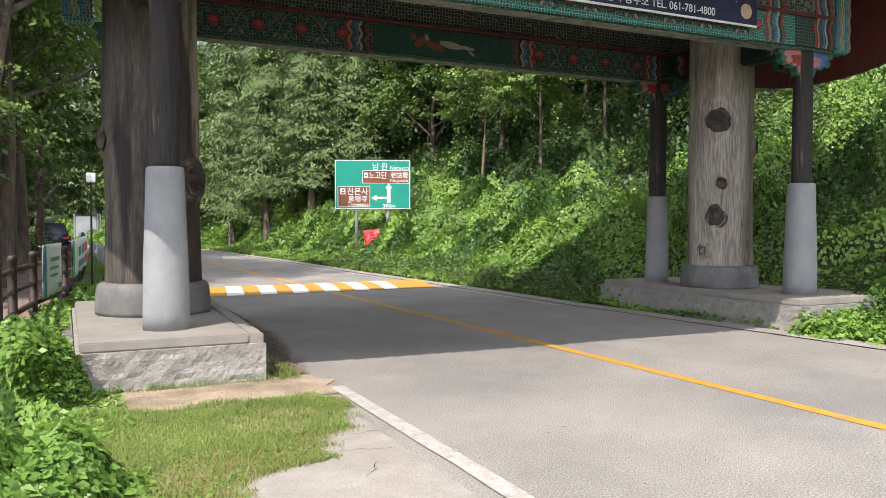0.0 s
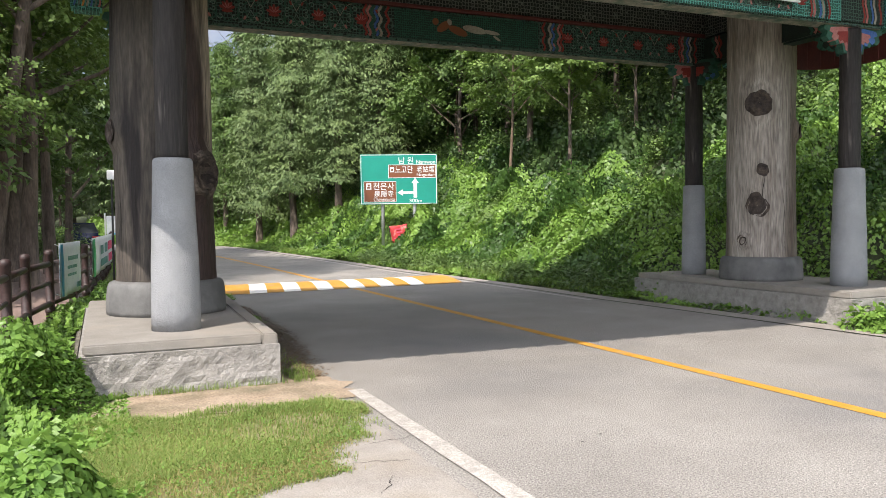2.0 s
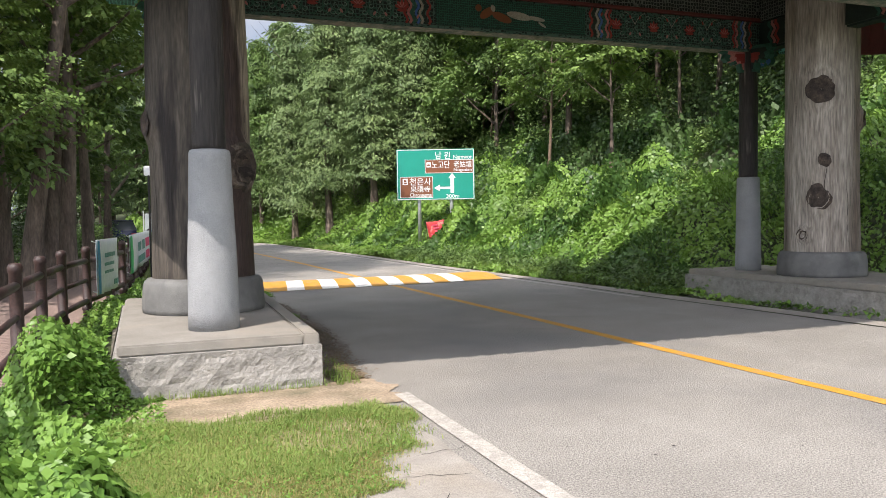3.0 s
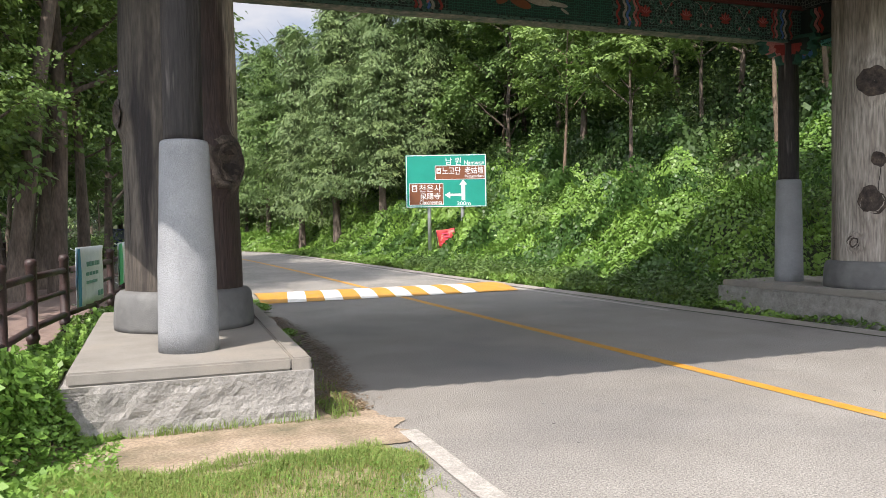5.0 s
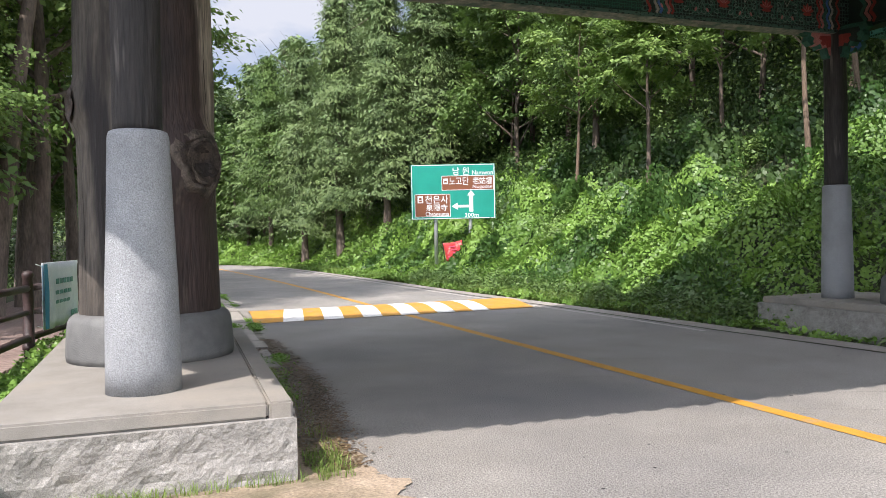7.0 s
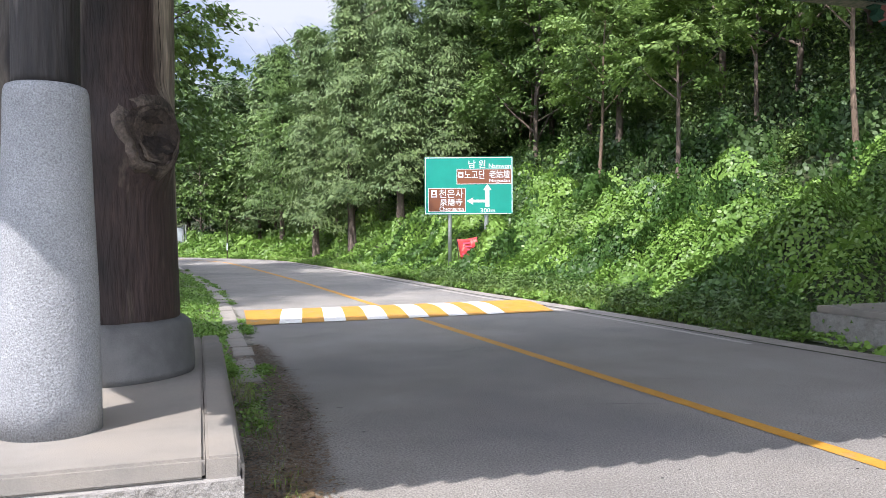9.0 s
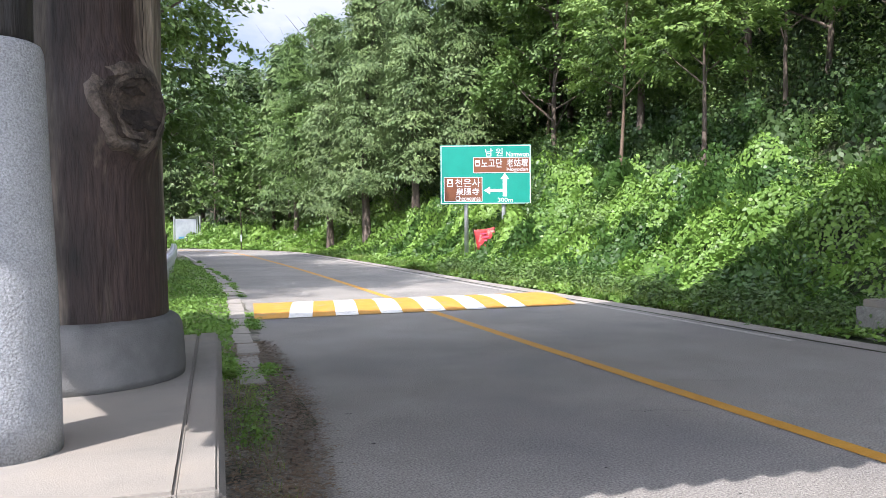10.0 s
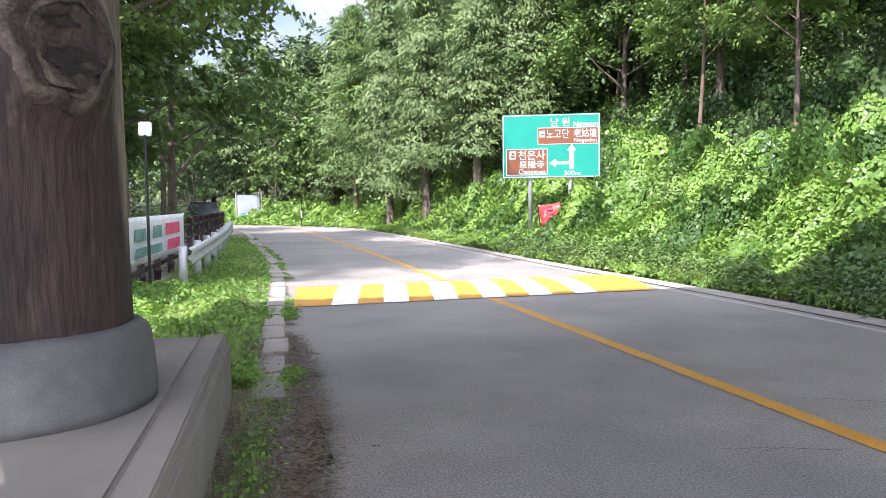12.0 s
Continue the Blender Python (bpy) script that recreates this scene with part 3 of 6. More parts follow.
def pillar(x, y, r, foot, top, mat, knots, seed, base_r):
    """A whole peeled log with swellings and knots, on a round stone base. knots: (direction in degrees, height, size, bulge)."""
    def shape(a, z):
        c, s = math.cos(a), math.sin(a)
        q = 1 + 0.05 * noise.noise((c * 0.9 + seed, s * 0.9, z * 0.5)) + 0.022 * noise.noise((c * 3 + seed, s * 3, z * 0.9)) + 0.010 * noise.noise((c * 11, s * 11 + seed, z * 0.8))
        for d, kz, size, bulge in knots:
            da = (a - radians(d) + math.pi) % (2 * math.pi) - math.pi
            u = math.hypot(da * r, z - kz) / size
            q += bulge * math.exp(-(u * 0.85) ** 4) * (1 - 0.8 * math.exp(-(u * 2.1) ** 2)) / r
        return q
    n = 130
    prof = [(r * (1 + 0.05 * (1 - k / n) ** 3), foot + 0.3 + (top - foot - 0.3) * k / n) for k in range(n + 1)]
    ob = at_gate(part("pillar", lathe(prof, 144, shape), mat, gate, "weathered log pillar with knots and cracks", True), x, y)
    b = base_r
    part("stone_base", lathe([(b * 1.01, foot - 0.002), (b * 1.02, foot + 0.05), (b * 1.005, foot + 0.22), (b * 0.99, foot + 0.30), (b * 0.965, foot + 0.335), (b * 0.92, foot + 0.357), (b * 0.86, foot + 0.365), (0.05, foot + 0.37)], 64), "base_stone", ob, "round dressed stone base", True)
    for d, kz, size, bulge in knots:
        # a ringed dark heart with a pale rim inside each swollen knot
        for name, skin, lab, r0, r1, hump_h in (("knot", "knot", "dark hollow knot", 0.02, 0.80, 0.0), ("knot_rim", "knot_lip", "pale swollen knot rim", 0.72, 1.08, 0.03)):
            if hump_h and bulge < 0.08:
                continue
            bm = bmesh.new()
            rings = []
            for i in range(9):
                u = i / 8
                ring = []
                for k in range(36):
                    a = 2 * math.pi * k / 36
                    w = size * (r0 + (r1 - r0) * u) * (1 + 0.34 * noise.noise((math.cos(a) * 1.3 + seed, math.sin(a) * 1.3, kz)) + 0.10 * noise.noise((math.cos(a) * 4, math.sin(a) * 4, kz + seed)))
                    yy, zz = w * math.cos(a) * 0.86, w * math.sin(a)
                    dep = hump_h * math.sin(math.pi * u) * (0.55 - 0.55 * math.sin(a + 0.5) + 0.9 * noise.noise((math.cos(a) * 2 + 7, math.sin(a) * 2, seed))) + (0.018 * math.sin(u * 15 + 1.5 * math.sin(a * 2 + seed)) - 0.02 * (1 - u) if not hump_h else 0) - (0.02 if hump_h and u in (0, 1) else 0)
                    aa = radians(d) + yy / r
                    q = r * shape(aa, kz + zz) + 0.010 + dep
                    if not hump_h:
                        q = r * shape(aa, kz + zz) + 0.020 + 0.011 * math.sin(u * 13 + 1.6 * math.sin(a * 2 + seed)) * u
                    ring.append(bm.verts.new((q * math.cos(aa), q * math.sin(aa), kz + zz)))
                rings.append(ring)
            for p, q in zip(rings, rings[1:]):
                for k in range(36):
                    bm.faces.new((p[k], p[(k + 1) % 36], q[(k + 1) % 36], q[k]))
            part(name, bm, skin, ob, lab, True)
        if bulge > 0.09:
            for du, dv, ru, rv in ((0.16, -0.24, 0.42, 0.26), (-0.10, 0.36, 0.22, 0.10)):
                bm = bmesh.new()
                ring, aa = [], radians(d) + du * size / r
                mid = r * shape(aa, kz + dv * size) + 0.022
                for k in range(20):
                    a = 2 * math.pi * k / 20
                    w = 1 + 0.75 * noise.noise((math.cos(a) * 1.6 + seed, math.sin(a) * 1.6, du)) + 0.2 * noise.noise((math.cos(a) * 6, math.sin(a) * 6, du))
                    ab, zz = aa + ru * size * w * math.cos(a) / r, kz + dv * size + rv * size * w * math.sin(a)
                    q = r * shape(ab, zz) + 0.032
                    ring.append(bm.verts.new((q * math.cos(ab), q * math.sin(ab), zz)))
                c = bm.verts.new((mid * math.cos(aa), mid * math.sin(aa), kz + dv * size))
                for k in range(20):
                    bm.faces.new((c, ring[k], ring[(k + 1) % 20]))
                part("knot_pit", bm, "pit", ob, "black rotten pit", True)
            for u, z0, turn in ((0.62, 0.1, 0.6), (0.45, -0.2, 2.6), (0.72, -0.05, 4.3)):
                bm = bmesh.new()
                prev = None
                for k in range(17):
                    a = turn + 2.6 * k / 16
                    wd = 0.05 * size * math.sin(math.pi * k / 16)
                    cur = []
                    for e in (-1, 1):
                        w = size * u * (1 + 0.15 * noise.noise((math.cos(a) * 2, math.sin(a) * 2, seed + u))) + e * wd
                        ab, zz = radians(d) + w * math.cos(a) * 0.86 / r, kz + z0 * size + w * math.sin(a)
                        q = r * shape(ab, zz) + 0.036
                        cur.append(bm.verts.new((q * math.cos(ab), q * math.sin(ab), zz)))
                    if prev:
                        bm.faces.new((prev[0], prev[1], cur[1], cur[0]))
                    prev = cur
                part("growth_ring", bm, "knot_lip", ob, "", True)
    # drying cracks down the grain
    g = random.Random(int(seed * 10))
    for k in range(11):
        a0, z0, L, wd = g.uniform(0, 2 * math.pi), g.uniform(foot + 0.34, top - 2.2), g.uniform(0.4, 1.4), g.uniform(0.0015, 0.0045)
        bm = bmesh.new()
        prev = None
        for i in range(25):
            t = i / 24
            aa = a0 + 0.05 * noise.noise((k * 3.1, t * 4, seed)) + 0.012 * noise.noise((k, t * 20, seed))
            z = z0 + L * t
            q = r * (1 + 0.05 * (1 - (z - foot - 0.3) / (top - foot - 0.3)) ** 3) * shape(aa, z) + 0.0025
            hw = wd * math.sin(math.pi * t) / r
            cur = [bm.verts.new((q * math.cos(aa + s * hw), q * math.sin(aa + s * hw), z)) for s in (-1, 1)]
            if prev:
                bm.faces.new((prev[0], prev[1], cur[1], cur[0]))
            prev = cur
        part("crack", bm, "crack", ob)
    return ob


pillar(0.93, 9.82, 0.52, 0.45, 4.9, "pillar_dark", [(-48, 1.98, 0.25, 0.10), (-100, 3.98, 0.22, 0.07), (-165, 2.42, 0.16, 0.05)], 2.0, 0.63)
pillar(9.90, 9.92, 0.50, 0.44, 4.9, "pillar_pale", [(222, 3.16, 0.26, 0.05), (227, 2.14, 0.12, 0.015), (219, 1.60, 0.23, 0.03), (196, 1.06, 0.11, 0.06), (310, 2.75, 0.14, 0.07)], 9.0, 0.615)


def post(x, y, foot, stone_top, r0, r1, wood, top, seed):
    """A slim log post standing in a tall tapered granite column."""
    h = stone_top - foot
    st = [(r0, foot - 0.002), (r0 * 0.995, foot + 0.1 * h), (r0 * 0.96, foot + 0.4 * h), (r0 + (r1 - r0) * 0.7, foot + 0.7 * h), (r1, foot + 0.96 * h), (r1 * 0.985, stone_top - 0.03), (r1 * 0.94, stone_top - 0.008), (r1 * 0.85, stone_top), (0.03, stone_top + 0.002)]
    shape = lambda a, z: 1 + 0.05 * noise.noise((math.cos(a) * 1.5 + seed, math.sin(a) * 1.5, z * 0.8)) + 0.03 * noise.noise((math.cos(a) * 5, math.sin(a) * 5 + seed, z * 1.5))
    prof = [(wood * (1.03 - 0.06 * k / 40), stone_top - 0.01 + (top - stone_top) * k / 40) for k in range(41)]
    ob = at_gate(part("post", lathe(prof, 40, shape), "post_wood", gate, "blackened log post", True), x, y)
    part("stone_column", lathe(st, 48), "granite", ob, "tapered grey granite column", True)
    return ob


posts = [post(0.89, 8.18, 0.45, 2.045, 0.223, 0.182, 0.143, 4.07, 1.0), post(0.92, 11.2, 0.45, 2.0, 0.21, 0.18, 0.14, 4.05, 2.0),
         post(9.99, 8.38, 0.44, 2.10, 0.24, 0.20, 0.14, 4.05, 3.0), post(9.74, 11.28, 0.44, 1.98, 0.205, 0.18, 0.145, 4.05, 4.0)]


def flat(bm, pts, x, y, z, s, depth=0.006, m=None):
    """A flat painted shape standing in the xz plane, facing -y."""
    vs = [bm.verts.new((x + s * px, y - depth, z + s * pz)) for px, pz in pts]
    bm.faces.new(vs)
    if m:
        bmesh.ops.transform(bm, matrix=m, verts=vs)


def ellipse(rx, rz, cx=0, cz=0, turn=0, n=10):
    c, s = math.cos(turn), math.sin(turn)
    return [(cx + rx * math.cos(a) * c - rz * math.sin(a) * s, cz + rx * math.cos(a) * s + rz * math.sin(a) * c) for a in (2 * math.pi * k / n for k in range(n))]


def ribbon(bm, pts, width, y, depth=0.004):
    """A painted band along pts in the xz plane."""
    prev = None
    for i, p in enumerate(pts):
        a, c = pts[max(i - 1, 0)], pts[min(i + 1, len(pts) - 1)]
        d = Vector((c[0] - a[0], c[1] - a[1])).normalized() * width / 2
        cur = [bm.verts.new((p[0] + s * -d.y, y - depth, p[1] + s * d.x)) for s in (1, -1)]
        if prev:
            bm.faces.new((prev[0], prev[1], cur[1], cur[0]))
        prev = cur


def ornaments(owner, x0, x1, y, z0, z1):
    """Painted lotuses, scrolls and bands over a stretch of a beam's face at y."""
    zc, h = (z0 + z1) / 2, (z1 - z0)
    n = max(1, round((x1 - x0) / 0.62))
    w = (x1 - x0) / n
    for i in range(n):
        cx = x0 + (i + 0.5) * w
        bm = bmesh.new()
        for k in range(5):
            t = (k - 2) * 0.62
            flat(bm, ellipse(0.021, 0.062 - 0.006 * abs(k - 2), 0.058 * math.sin(t), 0.058 * math.cos(t) - 0.03, -t, 12), cx, y, zc, 1.0, 0.009 + 0.0006 * k)
        flat(bm, ellipse(0.075, 0.022, 0, -0.055), cx, y, zc, 1.0, 0.0085)
        part("lotus", bm, "dan_red", owner, "painted red lotus")
        bm = bmesh.new()
        for k in range(4):
            t = (k - 1.5) * 0.62
            flat(bm, ellipse(0.006, 0.040, 0.050 * math.sin(t), 0.050 * math.cos(t) - 0.03, -t, 8), cx, y, zc, 1.0, 0.0135 + 0.0004 * k)
        part("lotus_veins", bm, "dan_pink", owner)
        bm = bmesh.new()
        ribbon(bm, [(cx + 0.15 * math.cos(a) * (1 + 0.08 * math.sin(7 * a)), zc + 0.175 * math.sin(a) * (1 + 0.08 * math.sin(7 * a))) for a in (2 * math.pi * k / 42 for k in range(43))], 0.012, y, 0.006)
        part("scalloped_frame", bm, "dan_green", owner)
        for sgn in (-1, 1):
            for up in (-1, 1):
                pts = []
                for k in range(19):
                    t = k / 18
                    a = t * 8.5
                    rad = 0.105 * (1 - 0.8 * t)
                    pts.append((cx + sgn * (w * 0.36 + rad * math.cos(a)), zc + up * (h * 0.24 + rad * 0.8 * math.sin(a))))
                bm = bmesh.new()
                ribbon(bm, pts, 0.018, y)
                part("scroll", bm, "dan_green", owner, "painted green scrollwork")
                bm = bmesh.new()
                ribbon(bm, [(cx + sgn * w * (0.22 + 0.28 * t), zc + up * h * (0.46 - 0.42 * t * t)) for t in (k / 8 for k in range(9))], 0.008, y, 0.007)
                part("line", bm, "dan_cream" if up > 0 else "dan_pale", owner)
                for dx, dz, rad in ((0.15, 0.30, 0.040), (0.29, 0.08, 0.034), (0.44, 0.33, 0.045)):
                    bm = bmesh.new()
                    ribbon(bm, [(cx + sgn * (dx * w + rad * (1 - 0.55 * t) * math.cos(5.4 * t)), zc + up * (dz * h + rad * (1 - 0.55 * t) * math.sin(5.4 * t))) for t in (k / 12 for k in range(13))], 0.011, y, 0.008)
                    part("curl", bm, "dan_pale", owner, "pale painted curl")
                bm = bmesh.new()
                flat(bm, ellipse(0.016, 0.030, 0, 0, 0.5 * sgn * up, 10), cx + sgn * 0.37 * w, y, zc + up * 0.30 * h, 1.0, 0.010)
                part("bud", bm, "dan_red" if up > 0 else "dan_pink", owner)


def wavy_bands(owner, x, y, z0, z1, flip):
    for k, c in enumerate(("dan_red", "dan_pink", "dan_green", "dan_blue", "dan_cream", "dan_dark", "dan_red")):
        bm = bmesh.new()
        ribbon(bm, [(x + flip * 0.055 * k + 0.025 * math.sin(14 * t), z0 + (z1 - z0) * t) for t in (j / 10 for j in range(11))], 0.036, y, 0.009)
        part("band", bm, c, owner)


def beam(x0, x1, y, thick, z0, z1, z2, front):
    """A painted lintel: a deep lower beam, a moulding and an upper frieze."""
    ob = part("beam", box(x0 - GX, x1 - GX, y - GY - thick / 2, y - GY + thick / 2, z0, z1, 0.04), "beam_maze", gate, "painted timber lintel in dark green with red lotus pattern")
    part("frieze", box(x0 - GX, x1 - GX, y - GY - thick / 2 + 0.03, y - GY + thick / 2 - 0.03, z1 + 0.05, z2), "frieze", ob, "lintel board with fine hexagon lattice pattern")
    part("moulding", box(x0 - GX, x1 - GX, y - GY - thick / 2 - 0.02, y - GY + thick / 2 + 0.02, z1 - 0.002, z1 + 0.052, 0.01), "dan_maroon", ob, "dark red moulding")
    part("underside", box(x0 - GX + 0.05, x1 - GX - 0.05, y - GY - thick / 2 + 0.05, y - GY + thick / 2 - 0.05, z0 - 0.004, z0 + 0.01), "dan_under", ob, "faded pale painted soffit")
    return ob


# frieze lattice: fine pale cells on dark green
def lattice(name, ground_col, line_col, scale):
    m, n, l, p = material(name)
    tc = n.new("ShaderNodeTexCoord")
    v = n.new("ShaderNodeTexVoronoi")
    v.feature = "DISTANCE_TO_EDGE"
    v.inputs["Scale"].default_value, v.inputs["Randomness"].default_value = scale, 0.35
    l.new(tc.outputs["Object"], v.inputs["Vector"])
    r = n.new("ShaderNodeValToRGB")
    r.color_ramp.interpolation = "EASE"
    r.color_ramp.elements[0].position, r.color_ramp.elements[1].position = 0.06, 0.14
    r.color_ramp.elements[0].color, r.color_ramp.elements[1].color = (*line_col, 1), (*ground_col, 1)
    e = r.color_ramp.elements.new(0.36)
    e.color = (*ground_col, 1)
    e = r.color_ramp.elements.new(0.42)
    e.color = (*line_col, 1)
    l.new(v.outputs["Distance"], r.inputs["Fac"])
    l.new(r.outputs["Color"], p.inputs["Base Color"])
    p.inputs["Roughness"].default_value = 0.75
    return m


M["frieze"] = lattice("hexagon lattice paint", (0.008, 0.013, 0.011), (0.14, 0.155, 0.135), 19)
M["beam_maze"] = lattice("dark lintel paint", (0.007, 0.014, 0.012), (0.060, 0.120, 0.095), 21)
M["panel_green"] = lattice("green maze paint", (0.008, 0.024, 0.018), (0.022, 0.12, 0.08), 30)
# teal pattern with light bounced off the ground put into its colour
M["teal_maze"] = lattice("teal maze paint with bounced light", (0.015, 0.07, 0.055), (0.12, 0.42, 0.36), 24)
M["dan_under"] = surface("faded soffit paint", (0.10, 0.13, 0.10), (0.34, 0.30, 0.25), 9, 0.8, 40, 0.3, 0.1, c=(0.04, 0.10, 0.07), c_scale=5)

FY = 11.3
far_beam = beam(0.55, 10.25, FY, 0.34, 4.02, 4.50, 4.96, True)
fy = FY - GY - 0.17
ornaments(far_beam, 1.55 - GX, 4.0 - GX, fy, 4.06, 4.48)
ornaments(far_beam, 6.75 - GX, 9.45 - GX, fy, 4.06, 4.48)
wavy_bands(far_beam, 3.75 - GX, fy, 4.05, 4.48, 1)
wavy_bands(far_beam, 6.98 - GX, fy, 4.05, 4.48, -1)
wavy_bands(far_beam, 9.30 - GX, fy, 4.05, 4.48, 1)
panel = part("panel", box(4.18 - GX, 6.55 - GX, fy - 0.012, fy + 0.01, 4.06, 4.46, 0.004), "panel_green", far_beam, "green panel with a painted scene")
bm = bmesh.new()
for cx, cz, rx, rz, t in ((4.95, 4.27, 0.13, 0.06, 0.6), (5.18, 4.22, 0.16, 0.06, -0.3), (4.82, 4.33, 0.05, 0.05, 0)):
    flat(bm, ellipse(rx, rz, 0, 0, t, 16), cx - GX, fy - 0.012, cz, 1, 0.006 + 0.001 * cx)
part("figure", bm, "sign_brown", far_beam, "brown painted shape")
bm = bmesh.new()
for cx, cz, rx, rz, t in ((5.45, 4.26, 0.20, 0.055, -0.12), (5.72, 4.24, 0.15, 0.03, -0.1), (5.04, 4.34, 0.035, 0.05, 0.3), (5.82, 4.16, 0.07, 0.02, -0.5)):
    flat(bm, ellipse(rx, rz, 0, 0, t, 16), cx - GX, fy - 0.012, cz, 1, 0.012 + 0.001 * cx)
part("figure", bm, "dan_cream", far_beam, "cream painted shape")

NY = 8.40
def front_band(owner, x0, x1, y, z0, z1, skin):
    part("painted_band", box(x0, x1, y - 0.004, y + 0.01, z0, z1, 0.002), skin, owner, "teal painted band, brightened for light off the ground")


near_beam = beam(0.35, 10.5, NY, 0.34, 4.06, 4.54, 5.0, True)
ny = NY - GY - 0.17
ornaments(near_beam, 1.5 - GX, 9.2 - GX, ny, 4.10, 4.52)
front_band(near_beam, 8.72 - GX, 9.62 - GX, ny, 4.09, 4.52, "teal_maze")
front_band(near_beam, 1.3 - GX, 8.7 - GX, ny, 4.075, 4.16, "teal_maze")
for x in (9.05, 10.05):
    wavy_bands(near_beam, x - GX, ny, 4.1, 4.98, 1)
for side, x in (("l", 0.92), ("r", 9.95)):
    sb = part("side_beam", box(x - GX - 0.14, x - GX + 0.14, NY - GY + 0.17, FY - GY - 0.17, 4.03, 4.48, 0.03), "dan_dark", gate, "painted side lintel")
    sf = part("frieze", box(x - GX - 0.11, x - GX + 0.11, NY - GY + 0.172, FY - GY - 0.172, 4.5, 4.96), "frieze", sb)
    for k in range(6):
        bm = bmesh.new()
        ribbon(bm, [(0.035 * math.sin(12 * t), 4.07 + 0.38 * t) for t in (j / 8 for j in range(9))], 0.05, 0, 0.004)
        o = part("band", bm, ("dan_red", "dan_pink", "dan_green")[k % 3], sb)
        o.matrix_basis = pose(x - GX - 0.14, NY - GY + 0.35 + 0.075 * k + (1.75 if k > 2 else 0), 0, 0, 0, -90)


def wing(x, y, z, rz, colours):
    """A curled, painted bracket board springing from a post's head."""
    ob = None
    for layer, (c, s) in enumerate(zip(colours, (1.0, 0.8, 0.55))):
        bm = bmesh.new()
        top = [(0.0, 0.30), (0.30, 0.30), (0.62, 0.27), (0.66, 0.20), (0.56, 0.17), (0.60, 0.10), (0.52, 0.04), (0.42, 0.08), (0.36, 0.0), (0.24, 0.03), (0.20, -0.10), (0.08, -0.12), (0.0, -0.22)]
        t = 0.05 - 0.012 * layer if layer == 0 else 0.05 + 0.006 * layer
        va = [bm.verts.new((0.02 + px * s * 0.85, -t, 0.06 * (1 - s) + pz * s)) for px, pz in top]
        vb = [bm.verts.new((v.co.x, t, v.co.z)) for v in va]
        bm.faces.new(va)
        bm.faces.new(vb[::-1])
        for i in range(len(va)):
            j = (i + 1) % len(va)
            bm.faces.new((va[i], vb[i], vb[j], va[j]))
        if ob is None:
            ob = part("bracket", bm, c, gate, "curled painted bracket in green, pink and blue")
            ob.matrix_basis = pose(x - GX, y - GY, z, 0, 0, rz)
        else:
            part("curl", bm, c, ob)


for x, y in ((0.89, 8.25), (0.92, 11.2), (9.99, 8.38), (9.74, 11.28)):
    wing(x, y, 3.80, 0 if x < 5 else 180, ("dan_green", "dan_pink", "dan_red"))
    wing(x, y, 3.80, 180 if x < 5 else 0, ("dan_green", "dan_blue", "dan_pink"))
    wing(x, y, 3.80, 90 if y < 10 else -90, ("dan_green", "dan_dark", "dan_red"))
for x, y in ((0.35, NY), (10.5, NY), (0.35, FY), (10.5, FY)):
    s = 1 if x > 5 else -1
    e = part("beam_end", box(-0.18, 0.18, -0.15, 0.15, 4.08, 4.96, 0.03), "teal_maze", gate, "painted beam end with blue and orange bands")
    e.matrix_basis = pose(x + s * 0.18 - GX, y - GY, 0)
    for k, c in enumerate(("dan_blue", "dan_pale", "dan_orange", "dan_cream", "dan_blue", "dan_pale", "dan_pink")):
        bm = bmesh.new()
        ribbon(bm, [(-0.14 + 0.047 * k + 0.018 * math.sin(20 * t), 4.12 + 0.8 * t) for t in (j / 14 for j in range(15))], 0.022, -0.15, 0.005)
        part("band", bm, c, e)

# bracket blocks between lintel and roof
block = part("bracket_block", box(-0.16, 0.16, -0.2, 0.2, 4.97, 5.35, 0.03), "dan_green", gate, "painted bracket block under the eaves")
block.matrix_basis = pose(1.2 - GX, FY - GY, 0)
for y in (NY, FY):
    for k in range(10):
        if (y, k) != (FY, 0):
            share(block, pose(1.2 + 0.93 * k - GX, y - GY, 0), gate)

# roof: concave slopes of tile over red rafters
EAVE_Y, RX0, RX1 = 3.98, -1.40, 12.15


def roof_z(u):
    """Height of the roof's underside at the distance u from the ridge line."""
    t = u / EAVE_Y
    return 7.3 - 2.75 * t + 0.62 * t * t


def lift(x):
    e = abs(x - GX) / ((RX1 - RX0) / 2)
    return 0.28 * max(0, e - 0.45) ** 2 * 3


bm = bmesh.new()
rows = []
N = 20
for i in range(29):
    x = RX0 + (RX1 - RX0) * i / 28
    lower = [bm.verts.new((x - GX, -EAVE_Y + 2 * EAVE_Y * k / N, roof_z(abs(-EAVE_Y + 2 * EAVE_Y * k / N)) + lift(x))) for k in range(N + 1)]
    upper = [bm.verts.new((v.co.x, v.co.y, v.co.z + 0.22)) for v in lower]
    rows.append((lower, upper))
for (a, ua), (b, ub) in zip(rows, rows[1:]):
    for k in range(N):
        bm.faces.new((a[k], a[k + 1], b[k + 1], b[k]))
        bm.faces.new((ua[k], ub[k], ub[k + 1], ua[k + 1]))
    bm.faces.new((a[0], b[0], ub[0], ua[0]))
    bm.faces.new((a[N], ua[N], ub[N], b[N]))
for lo, hi in (rows[0], rows[-1]):
    for k in range(N):
        bm.faces.new((lo[k], hi[k], hi[k + 1], lo[k + 1]))
roof = part("roof", bm, "dan_maroon", gate, "heavy tiled roof with maroon painted underside")
